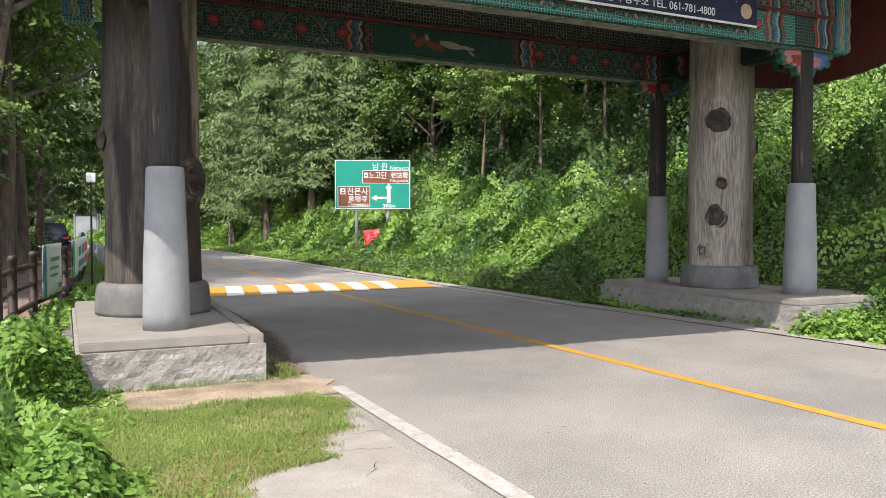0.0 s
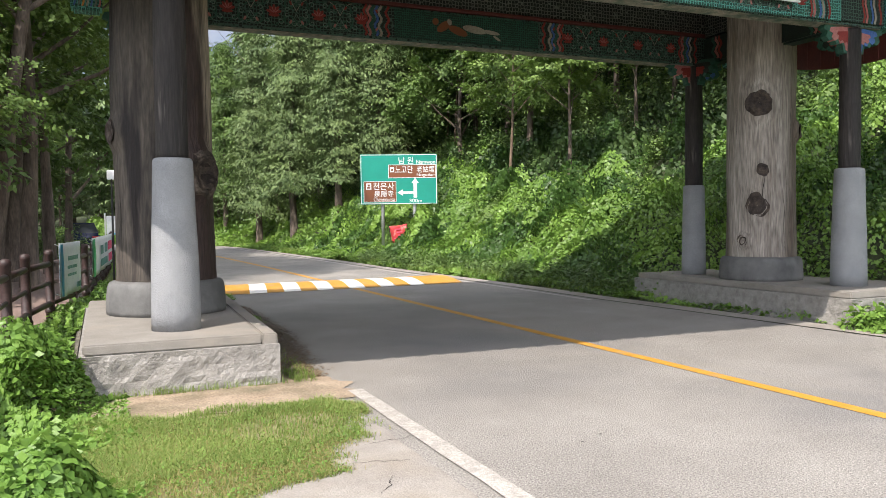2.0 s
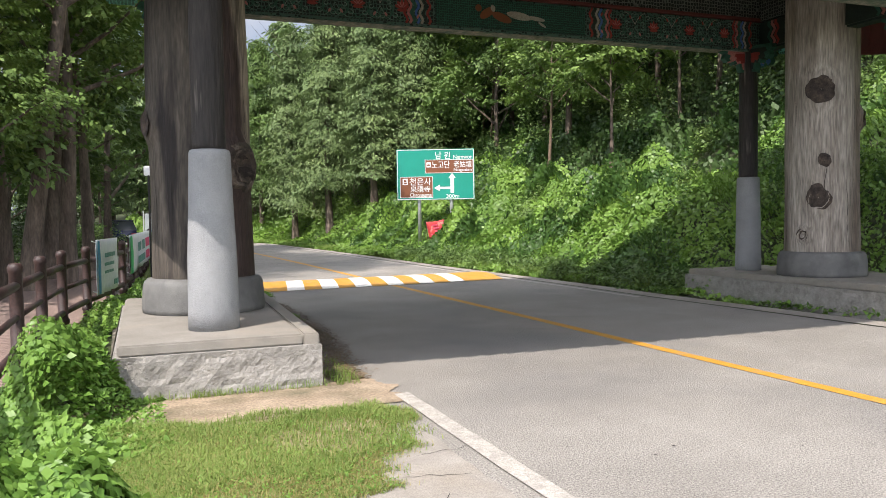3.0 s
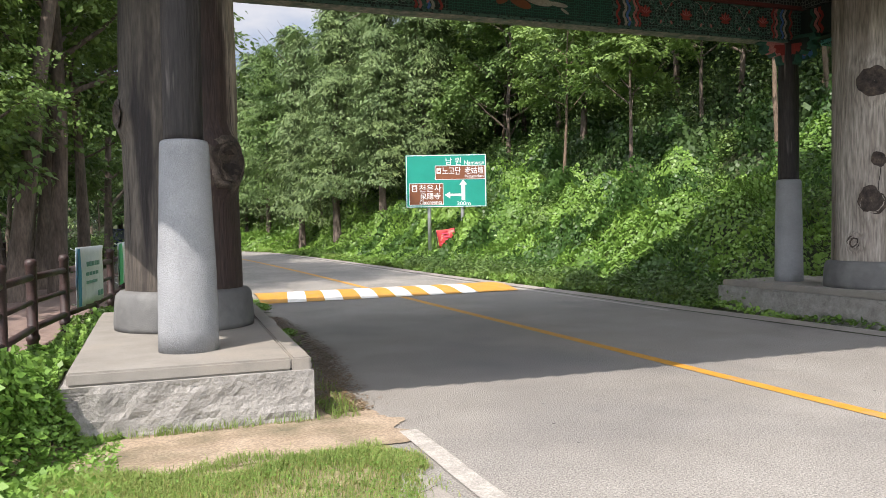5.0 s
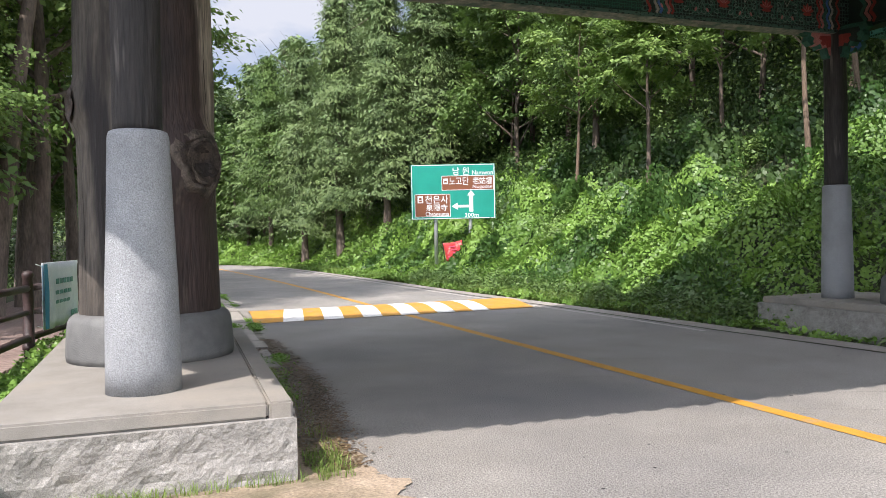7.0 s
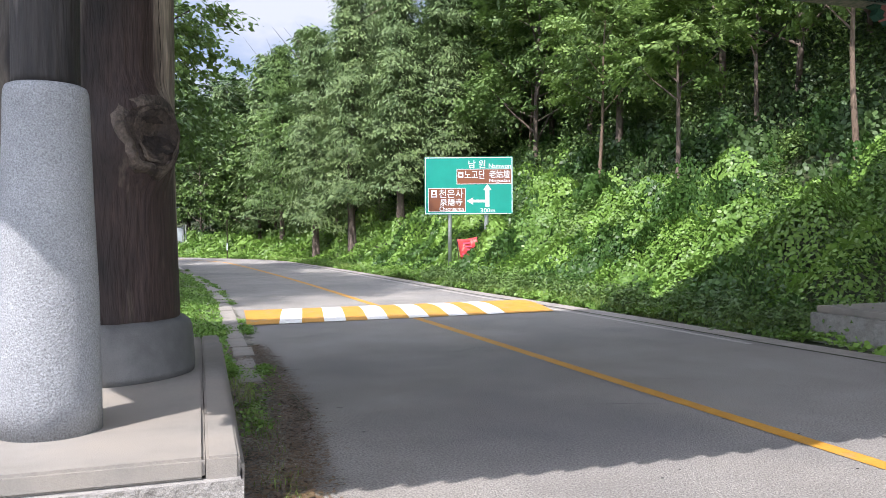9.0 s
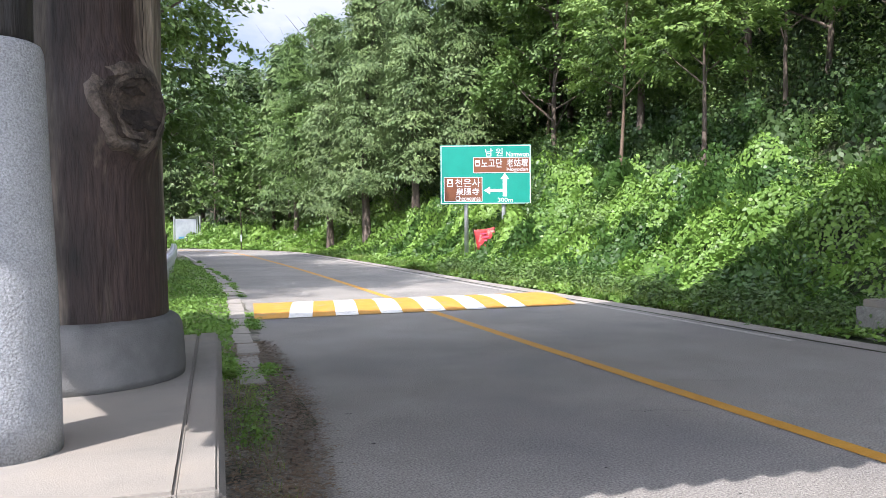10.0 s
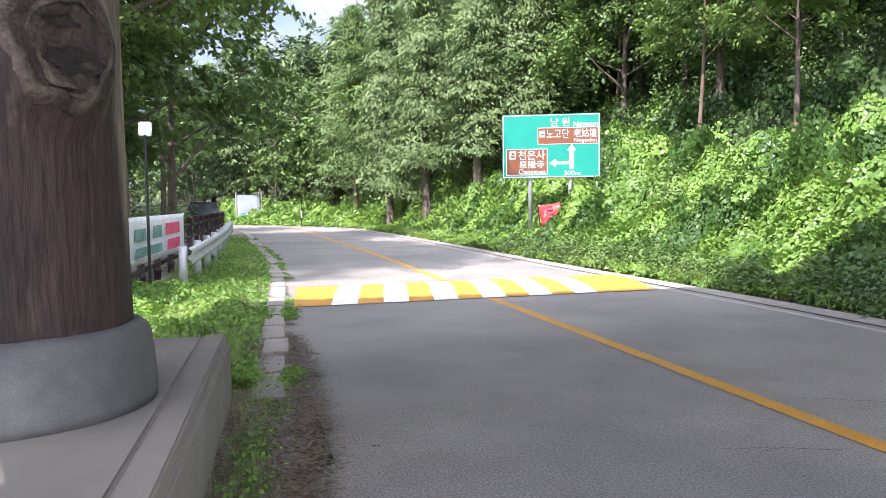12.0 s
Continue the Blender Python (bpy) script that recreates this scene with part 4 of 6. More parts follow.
for side in (-1, 1):
    pts = [(0, side * EAVE_Y * t * 1.055, roof_z(EAVE_Y * t) + 0.20) for t in (k / 10 for k in range(11))]
    tile = part("tile_row", tube(pts, 0.092, 8), "tile", roof, "row of half-round grey tiles")
    raf = part("rafter", tube([(0, side * EAVE_Y * t * 0.97, roof_z(EAVE_Y * t) - 0.06) for t in (k / 8 for k in range(2, 9))], 0.062, 8), "dan_maroon", roof, "round maroon rafter")
    x = RX0 + 0.08
    tile.matrix_basis = pose(x - GX, 0, lift(x))
    raf.matrix_basis = pose(x - GX, 0, lift(x))
    for k in range(1, 56):
        xx = RX0 + 0.08 + (RX1 - RX0 - 0.16) * k / 55
        share(tile, pose(xx - GX, 0, lift(xx)), roof)
        if k % 2 == 0:
            share(raf, pose(xx - GX, 0, lift(xx)), roof)
for side in (-1, 1):
    pan = bmesh.new()
    prev = None
    for i in range(55 * 8 + 1):
        x = RX0 + (RX1 - RX0) * i / (55 * 8)
        z = roof_z(EAVE_Y) + lift(x)
        lip = 0.10 - 0.15 * abs(math.sin(math.pi * i / 8))
        cur = [pan.verts.new((x - GX, side * v, z + w)) for v, w in ((EAVE_Y + 0.16, lip + 0.02), (EAVE_Y + 0.215, lip), (EAVE_Y + 0.215, 0.17), (EAVE_Y + 0.004, 0.20))]
        if prev:
            for k in range(4):
                pan.faces.new((prev[k], prev[(k + 1) % 4], cur[(k + 1) % 4], cur[k]))
        else:
            pan.faces.new(cur)
        prev = cur
    pan.faces.new(prev[::-1])
    part("eave_tiles", pan, "tile", roof, "grey pan tiles with drooping lips along the eave")
part("ridge", box(RX0 - GX, RX1 - GX, -0.18, 0.18, 7.45, 7.95, 0.05), "tile", roof, "grey tiled ridge")
# gable boards: upright maroon planks with battens, cut to a curve below
for x in (RX0 + 0.06, RX1 - 0.06):
    n = 26
    for k in range(n):
        v0, v1 = -3.7 + 7.4 * k / n, -3.7 + 7.4 * (k + 1) / n
        bm = bmesh.new()
        q = []
        for dx in (-0.02, 0.02):
            q.append([bm.verts.new((x - GX + dx, a, z)) for a, z in ((v0, 3.97 + 0.078 * v0 * v0), (v1, 3.97 + 0.078 * v1 * v1), (v1, roof_z(abs(v1)) + lift(x) + 0.02), (v0, roof_z(abs(v0)) + lift(x) + 0.02))])
        for f in (q[0], q[1][::-1]):
            bm.faces.new(f)
        for a in range(4):
            c = (a + 1) % 4
            bm.faces.new((q[0][a], q[1][a], q[1][c], q[0][c]))
        part("gable_plank", bm, "dan_maroon", roof)
        if k:
            part("batten", box(x - GX - 0.035, x - GX + 0.035, v0 - 0.025, v0 + 0.025, 3.99 + 0.078 * v0 * v0, roof_z(abs(v0)) + lift(x)), "dan_maroon", roof)


# ---------------------------------------------------------------- writing
def text_mesh(body, size, depth=0.002, align="LEFT", spacing=1.0):
    cu = bpy.data.curves.new("text", "FONT")
    cu.body, cu.size, cu.extrude, cu.align_x, cu.space_character = body, size, depth, align, spacing
    ob = new("text", cu)
    bpy.context.view_layer.update()
    me = bpy.data.meshes.new_from_object(ob.evaluated_get(bpy.context.evaluated_depsgraph_get()))
    bpy.data.objects.remove(ob)
    return me


def lettering(body, width, height, x, z, y, mat, parent, name="lettering"):
    """Words that fill the given width and height, from their lower left corner, facing -y."""
    me = text_mesh(body, 1.0)
    co = np.array([v.co for v in me.vertices])
    lo, hi = co.min(0), co.max(0)
    ext = np.maximum(hi - lo, 1e-6)
    for v in me.vertices:
        v.co = (x + (v.co.x - lo[0]) / ext[0] * width, y - (v.co.z - lo[2]) * 1.0, z + (v.co.y - lo[1]) / ext[1] * height)
    me.materials.clear()
    me.materials.append(M[mat])
    ob = new(name, me)
    ob.parent = parent
    return ob


# navy banner hung along the near lintel
banner = tagged(empty("gate_banner", pose(3.9, NY - 0.27, 4.24)), "long navy cloth banner with white Korean lettering on the gate lintel", "banner")
part("cloth", box(0, 4.85, -0.006, 0.006, 0, 1.1, 0.003), "navy", banner)
part("hem", box(0, 4.85, -0.010, 0.010, -0.012, 0.016, 0.003), "sign_white", banner, "pale hem")
lettering("문의처 : 천은사 종무소 TEL. 061-781-4800", 2.45, 0.135, 1.62, 0.055, -0.009, "sign_white", banner)
bm = bmesh.new()
flat(bm, ellipse(0.105, 0.105, 0, 0, 0, 28), 4.64, -0.008, 0.19, 1)
part("moon", bm, "moon", banner, "printed tan moon")
bm = bmesh.new()
for cx, cz, s in ((3.75, 0.46, 0.03), (3.98, 0.5, 0.025), (4.3, 0.4, 0.012), (4.45, 0.3, 0.01), (4.4, 0.55, 0.012), (3.3, 0.5, 0.05), (3.5, 0.52, 0.05)):
    flat(bm, ellipse(s, s, 0, 0, 0, 10), cx, -0.008, cz, 1)
ribbon(bm, [(3.75, 0.46), (3.98, 0.5)], 0.012, -0.008)
part("stars", bm, "sign_white", banner, "printed white stars")

# road sign
SX, SY = 10.38, 27.75
SIGN_TURN = -22
sign = tagged(empty("road_sign", pose(SX, SY, land(SX, SY), 0, 0, SIGN_TURN)), "green and brown direction sign on two steel posts at the bank", "road sign")
W, H = 2.82, 1.84
Z0 = 2.0 - land(SX, SY)
board = part("board", box(-W / 2, W / 2, -0.02, 0.02, Z0, Z0 + H, 0.01), "sign_green", sign, "teal green sign board")
bm = bmesh.new()
t, e = 0.022, 0.015
for x0, x1, z0, z1 in ((-W / 2 + e, W / 2 - e, Z0 + e, Z0 + e + t), (-W / 2 + e, W / 2 - e, Z0 + H - e - t, Z0 + H - e), (-W / 2 + e, -W / 2 + e + t, Z0 + e + t, Z0 + H - e - t), (W / 2 - e - t, W / 2 - e, Z0 + e + t, Z0 + H - e - t)):
    add_box(bm, x0, x1, -0.026, -0.018, z0, z1)
part("border", bm, "sign_white", board, "white border line")
px = lambda u: -W / 2 + W * u
pz = lambda v: Z0 + H * (1 - v)


def brown_panel(u0, u1, v0, v1):
    o = part("brown_panel", box(px(u0), px(u1), -0.027, -0.017, pz(v1), pz(v0), 0.002), "sign_brown", board, "brown sign field with white edge")
    bm = bmesh.new()
    k = 0.016
    for a, b, c, d in ((px(u0), px(u1), pz(v1), pz(v1) + k), (px(u0), px(u1), pz(v0) - k, pz(v0)), (px(u0), px(u0) + k, pz(v1) + k, pz(v0) - k), (px(u1) - k, px(u1), pz(v1) + k, pz(v0) - k)):
        add_box(bm, a, b, -0.031, -0.025, c, d)
    part("edge_line", bm, "sign_white", board)


brown_panel(0.365, 0.985, 0.21, 0.475)
brown_panel(0.04, 0.465, 0.54, 0.955)


def word(body, u0, u1, v0, v1, y=-0.030):
    lettering(body, px(u1) - px(u0), pz(v0) - pz(v1), px(u0), pz(v1), y, "sign_white", board)


word("남 원", 0.50, 0.69, 0.06, 0.195, -0.023)
word("Namwon", 0.73, 0.975, 0.12, 0.20, -0.023)
word("노고단", 0.455, 0.685, 0.235, 0.38)
word("老姑壇", 0.735, 0.965, 0.235, 0.37)
word("Nogodan", 0.735, 0.965, 0.385, 0.46)
word("천은사", 0.165, 0.44, 0.565, 0.71)
word("泉隱寺", 0.175, 0.43, 0.725, 0.845)
word("Cheoneunsa", 0.17, 0.445, 0.86, 0.94)
word("300m", 0.635, 0.80, 0.895, 0.965, -0.023)
bm = bmesh.new()
for pts in ([(0.69, 0.87), (0.735, 0.87), (0.735, 0.55), (0.69, 0.55)], [(0.665, 0.575), (0.7125, 0.475), (0.76, 0.575)], [(0.53, 0.79), (0.69, 0.79), (0.69, 0.745), (0.53, 0.745)], [(0.55, 0.83), (0.48, 0.767), (0.55, 0.705)]):
    bm.faces.new([bm.verts.new((px(u), -0.0235, pz(v))) for u, v in pts])
part("arrow", bm, "sign_white", board, "white arrows ahead and left")
for u0, u1, v0, v1 in ((0.075, 0.14, 0.575, 0.70), (0.385, 0.44, 0.26, 0.36)):
    part("pictogram", box(px(u0), px(u1), -0.032, -0.025, pz(v1), pz(v0)), "sign_white", board, "white pictogram square")
for u0, u1, v0, v1 in ((0.092, 0.123, 0.60, 0.64), (0.086, 0.129, 0.65, 0.685), (0.395, 0.43, 0.30, 0.335)):
    part("pictogram_mark", box(px(u0), px(u1), -0.036, -0.031, pz(v1), pz(v0)), "sign_brown", board)
part("rail", box(-W / 2 + 0.1, W / 2 - 0.1, 0.02, 0.06, Z0 + 0.35, Z0 + 0.43), "steel", board)
part("rail", box(-W / 2 + 0.1, W / 2 - 0.1, 0.02, 0.06, Z0 + 1.4, Z0 + 1.48), "steel", board)
for u in (0.285, 0.70):
    part("post", tube([(px(u), 0.11, -0.5), (px(u), 0.11, Z0 + H - 0.1)], 0.065, 16), "steel", sign, "galvanised round post", True)

red = tagged(empty("red_banner", pose(10.28, 27.45, 0.62, 0, -6, -25)), "small faded red cloth banner below the road sign", "banner")
bm = bmesh.new()
g = [[bm.verts.new((-0.32 + 0.064 * i + 0.05 * (1 - j / 8), 0.03 * math.sin(i * 1.1 + j * 0.5), 0.0775 * j - 0.025 * math.sin(math.pi * i / 10) * (j / 8) + 0.02 * i / 10)) for i in range(11)] for j in range(9)]
for j in range(8):
    for i in range(10):
        bm.faces.new((g[j][i], g[j][i + 1], g[j + 1][i + 1], g[j + 1][i]))
part("cloth", bm, "red_cloth", red, "", True).modifiers.new("thick", "SOLIDIFY").thickness = 0.004
bm = bmesh.new()
for k in range(4):
    add_box(bm, -0.2 + 0.02 * k, 0.22 - 0.05 * k, -0.010, -0.005, 0.12 + 0.11 * k, 0.16 + 0.11 * k)
part("print", bm, "pink_cloth", red, "illegible pale print")
for sgn in (-1, 1):
    part("stake", tube([(sgn * 0.33, 0, -0.9), (sgn * 0.33, 0, 0.66)], 0.015, 8), "fence", red)


# ---------------------------------------------------------------- left side: boardwalk, fence, banners, rail
def fence_x(y):
    return float(np.interp(y, [4, 9, 11.5, 13.5, 15, 17.6, 23, 26, 39], [-0.74, -0.76, -0.68, -0.42, -0.14, 0.10, 0.36, 0.48, 0.70]))


walkway = tagged(empty("boardwalk", pose(-2.2, 0, 0)), "reddish brown timber boardwalk behind the fence", "boardwalk", kind="structure")
plank = part("plank", box(-1.3, 1.5, -0.07, 0.07, -0.05, -0.01, 0.006), "deck", walkway)
plank.matrix_basis = pose(0, 3, 0)
for k in range(1, 200):
    share(plank, pose(fence_x(3 + 0.15 * k) + 0.6, 3 + 0.15 * k, 0), walkway)


def fence(name, x_of, y0, n, gap, label):
    f = tagged(empty(name, pose(x_of(y0), y0, 0)), label, "fence")
    prof = [(0.06, -0.1), (0.062, 0.14), (0.075, 0.15), (0.075, 0.20), (0.060, 0.21), (0.058, 0.98), (0.066, 0.99), (0.066, 1.03), (0.05, 1.06), (0.01, 1.07)]
    p0 = part("post", lathe(prof, 14), "fence", f, "round turned timber post", True)
    for k in range(1, n):
        y = y0 + gap * k
        share(p0, pose(x_of(y) - x_of(y0), gap * k, 0), f)
    for z, r in ((0.86, 0.042), (0.58, 0.03), (0.28, 0.042)):
        r0 = part("rail", tube([(0, 0, 0), (0, gap, 0)], r, 10), "fence", f, "round timber rail", True)
        for k in range(n - 1):
            y = y0 + gap * k
            a = math.degrees(math.atan2(-(x_of(y + gap) - x_of(y)), gap))
            o = r0 if k == 0 else share(r0, Matrix(), f)
            o.matrix_basis = pose(x_of(y) - x_of(y0), gap * k, z, 0, 0, a)
    return f


fence("timber_fence", fence_x, 4.3, 23, 1.5, "dark brown timber post-and-rail fence along the boardwalk")
fence("timber_fence", lambda y: -3.6, 5.2, 14, 1.85, "dark brown timber fence on the boardwalk's far side")


def cloth_banner(x, y, rz, w, h, z, stripes, marks, label):
    b = tagged(empty("fence_banner", pose(x, y, z, 0, 0, rz)), label, "banner")
    bm = bmesh.new()
    nx, nz = 24, 8
    g = [[bm.verts.new((w * i / nx, 0.02 * math.sin(i * 0.9) * (1 - j / nz) + 0.012 * noise.noise((i * 0.4, j * 0.5, x)), h * j / nz)) for i in range(nx + 1)] for j in range(nz + 1)]
    for j in range(nz):
        for i in range(nx):
            bm.faces.new((g[j][i], g[j][i + 1], g[j + 1][i + 1], g[j + 1][i]))
    cl = part("cloth", bm, "white_cloth", b, "", True)
    sol = cl.modifiers.new("thick", "SOLIDIFY")
    sol.thickness = 0.004
    for u0, u1, c in stripes:
        bm = bmesh.new()
        bm.faces.new([bm.verts.new((w * u, -0.028, h * v)) for u, v in ((u0, 0.02), (u1 * 0.8 + u0 * 0.2, 0.02), (u1, 0.55), (u1 * 0.7 + u0 * 0.3, 0.98), (u0, 0.98))])
        part("print", bm, c, b)
    for u0, u1, v0, v1, c in marks:
        n = max(2, int((u1 - u0) * w / 0.16))
        for k in range(n):
            a = u0 + (u1 - u0) * k / n
            part("illegible_writing", box(w * a, w * (a + 0.7 * (u1 - u0) / n), -0.034, -0.026, h * v0, h * v1), c, b)
    for u in (0.0, 1.0):
        for v in (0.05, 0.95):
            part("tie", tube([(w * u, 0, h * v), (w * u + (0.12 if u else -0.12), 0.03, h * v + 0.03)], 0.006, 6), "sign_white", b)
    return b


cloth_banner(fence_x(13.5) + 0.10, 13.5, 81, 1.6, 0.82, 0.33, [(0, 0.12, "blue_cloth")], [(0.3, 0.8, 0.66, 0.74, "teal_print"), (0.28, 0.75, 0.5, 0.56, "teal_print"), (0.28, 0.7, 0.36, 0.41, "teal_print"), (0.7, 0.92, 0.1, 0.2, "teal_print")], "pale cloth banner with a blue edge tied to the fence")
cloth_banner(fence_x(16.5) + 0.10, 16.4, 86.4, 6.7, 0.74, 0.42, [(0, 0.10, "green_cloth")], [(0.3, 0.42, 0.5, 0.75, "teal_print"), (0.5, 0.62, 0.5, 0.78, "teal_print"), (0.68, 0.9, 0.52, 0.8, "pink_cloth"), (0.3, 0.62, 0.16, 0.36, "teal_print"), (0.7, 0.9, 0.14, 0.4, "pink_cloth")], "white cloth banner with pink and green print tied to the fence")

# guard rail
rail = tagged(empty("guard_rail", pose(1.02, 18.3, 0)), "galvanised steel crash barrier beside the verge", "guard rail")
gx = lambda y: 1.02 + 0.03 * (y - 18.3) - 0.0016 * (y - 18.3) ** 2
bm = bmesh.new()
prof = [(0, 0.42), (0.05, 0.46), (0.05, 0.50), (0.0, 0.54), (0.0, 0.57), (0.05, 0.61), (0.05, 0.66), (0, 0.70)]
rr = []
for k in range(17):
    y = 18.2 + k * 1.25
    rr.append([bm.verts.new((gx(y) - 1.02 + a, y - 18.3, z)) for a, z in prof])
for a, b in zip(rr, rr[1:]):
    for k in range(len(prof) - 1):
        bm.faces.new((a[k], b[k], b[k + 1], a[k + 1]))
w = part("corrugated_beam", bm, "steel", rail, "", True)
w.modifiers.new("thick", "SOLIDIFY").thickness = 0.006
p0 = part("post", tube([(0, 0, -0.1), (0, 0, 0.72)], 0.065, 14), "steel", rail, "round steel post", True)
p0.matrix_basis = pose(-0.09, 0, 0)
for k in range(1, 10):
    y = 18.3 + 2.0 * k
    share(p0, pose(gx(y) - 1.11, y - 18.3, 0), rail)

lamp = tagged(empty("solar_lamp", pose(0.49, 18.0, 0)), "thin black pole with a small white square lamp head", "lamp post")
part("pole", tube([(0, 0, -0.1), (0, 0, 2.42)], 0.022, 10), "black_metal", lamp)
part("lamp_head", box(-0.09, 0.09, -0.03, 0.05, 2.33, 2.53, 0.015), "sign_white", lamp, "white square lamp head")

board2 = tagged(empty("notice_board", pose(1.30, 60, -0.1, 0, 0, -3)), "white notice board on steel poles by the bend", "notice board")
part("panel", box(-0.66, 0.66, -0.03, 0.03, 0.45, 2.0, 0.01), "board_face", board2)
part("print", box(-0.45, 0.3, -0.036, -0.028, 0.7, 0.82), "blue_cloth", board2)
for x in (-0.74, 0.74, 0.90):
    part("pole", tube([(x, 0, -0.5), (x, 0, 2.2)], 0.05, 10), "steel", board2)


marker = tagged(empty("marker_pole", pose(4.4, 52, 0.2)), "thin pale pole standing on the far bank", "pole")
part("shaft", tube([(0, 0, -0.6), (0, 0, 2.1)], 0.025, 8), "fence", marker)
part("foot_sleeve", tube([(0, 0, 0.3), (0, 0, 0.7)], 0.035, 8), "white_cloth", marker, "white sleeve")


def car(x, y, rz, paint, label):
    c = tagged(empty("parked_car", pose(x, y, -0.02, 0, 0, rz)), label, "car")
    bm = box(-0.85, 0.85, -2.2, 2.2, 0.28, 0.92, 0.12)
    body = part("body", bm, paint, c, "", True)
    bm = bmesh.new()
    lo = [bm.verts.new(v) for v in ((-0.8, -1.7, 0.9), (0.8, -1.7, 0.9), (0.8, 1.2, 0.9), (-0.8, 1.2, 0.9))]
    hi = [bm.verts.new(v) for v in ((-0.62, -1.25, 1.42), (0.62, -1.25, 1.42), (0.62, 0.5, 1.42), (-0.62, 0.5, 1.42))]
    bm.faces.new(hi)
    for i in range(4):
        bm.faces.new((lo[i], lo[(i + 1) % 4], hi[(i + 1) % 4], hi[i]))
    part("cabin_glass", bm, "car_glass", c)
    part("roof", box(-0.64, 0.64, -1.28, 0.52, 1.40, 1.47, 0.03), paint, c)
    for sx in (-0.8, 0.8):
        for sy in (-1.35, 1.35):
            wh = part("wheel", tube([(sx - 0.1, sy, 0.32), (sx + 0.1, sy, 0.32)], 0.32, 20), "rubber", c)
            part("rim", tube([(sx - 0.11, sy, 0.32), (sx + 0.11, sy, 0.32)], 0.19, 16), "steel", wh)
    for sx in (-0.6, 0.6):
        part("tail_light", box(sx - 0.16, sx + 0.16, -2.215, -2.17, 0.62, 0.78, 0.02), "red_cloth", c)
    return c


car(-0.75, 48.0, 4, "car_paint", "dark blue parked car beyond the fence")


# ---------------------------------------------------------------- trees
def trunk_mesh(height, r, seed, limbs, lean=0.0, mat="bark", crown_from=0.35):
    """Tapered trunk with limbs; also gives the limbs' ends."""
    g = random.Random(seed)
    bm = bmesh.new()
    pts, rad = [], []
    for k in range(9):
        t = k / 8
        pts.append(Vector((lean * height * t + 0.05 * height * t * noise.noise((seed, t * 2, 0)), 0.05 * height * t * noise.noise((0, t * 2, seed)), height * t)))
        rad.append(r * (1.25 if k == 0 else 1) * (1 - 0.85 * t))
    pts[0].z = -0.4
    add_tube(bm, pts, rad, 9)
    tips = []
    for i in range(limbs):
        t = crown_from + (0.95 - crown_from) * (i + g.random()) / limbs
        base = pts[0].lerp(pts[-1], t)
        k = min(7, int(t * 8))
        base = pts[k].lerp(pts[k + 1], t * 8 - k)
        a = i * 2.4 + g.uniform(-0.4, 0.4)
        L = height * g.uniform(0.22, 0.38) * (1.15 - 0.7 * t)
        e = base + Vector((math.cos(a) * L, math.sin(a) * L, L * g.uniform(0.5, 1.05)))
        mid = base.lerp(e, 0.5) + Vector((0, 0, -0.05 * L))
        rr = r * (1 - 0.85 * t) * 0.55
        add_tube(bm, [base, mid, e], [rr, rr * 0.6, rr * 0.2], 6)
        tips += [e, mid.lerp(e, 0.4)]
    me = bpy.data.meshes.new("trunk")
    bm.to_mesh(me)
    bm.free()
    for f in me.polygons:
        f.use_smooth = True
    me.materials.append(M[mat])
    return me, tips, pts


def broadleaf(name, height, r, seed, limbs, mat, leaf, clumps, per, spread, lean=0.0, bark="bark", crown_from=0.35):
    """Crown of leafy sprays carried on the limbs, with gaps between them."""
    g = np.random.default_rng(seed)
    me, tips, pts = trunk_mesh(height, r, seed, limbs, lean, bark, crown_from)
    V = []
    tips = np.array([t[:] for t in tips])
    top = np.array(pts[-1][:])
    centre = np.array(pts[6][:])
    for i in range(clumps):
        c = tips[g.integers(len(tips))] + g.normal(size=3) * np.array([0.5, 0.5, 0.35]) * spread
        if i % 6 == 0:
            c = top + g.normal(size=3) * np.array([0.6, 0.6, 0.4]) * spread
        # each spray is a few flat twigs of leaves that face one way and sag away from the crown's middle
        o = c - centre
        o /= np.linalg.norm(o) + 1e-6
        s = spread * g.uniform(0.35, 0.8)
        twigs = 5
        m = per // twigs
        for k in range(twigs):
            e = g.normal(size=3)
            e = e / np.linalg.norm(e) * np.array([1, 1, 0.45]) + 0.35 * o
            u = g.random(m)
            P = c + (e * s)[None] * u[:, None] + g.normal(size=(m, 3)) * np.array([0.16, 0.16, 0.05]) * s
            P[:, 2] -= 0.22 * s * u * u
            face = o * 0.6 + g.normal(size=3) * 0.45
            V.append(leaves(P, leaf, g, 0.55, np.repeat(face[None], m, 0), 0.6, 0.3, 0.38))
    return me, quads("crown", np.concatenate(V), mat)


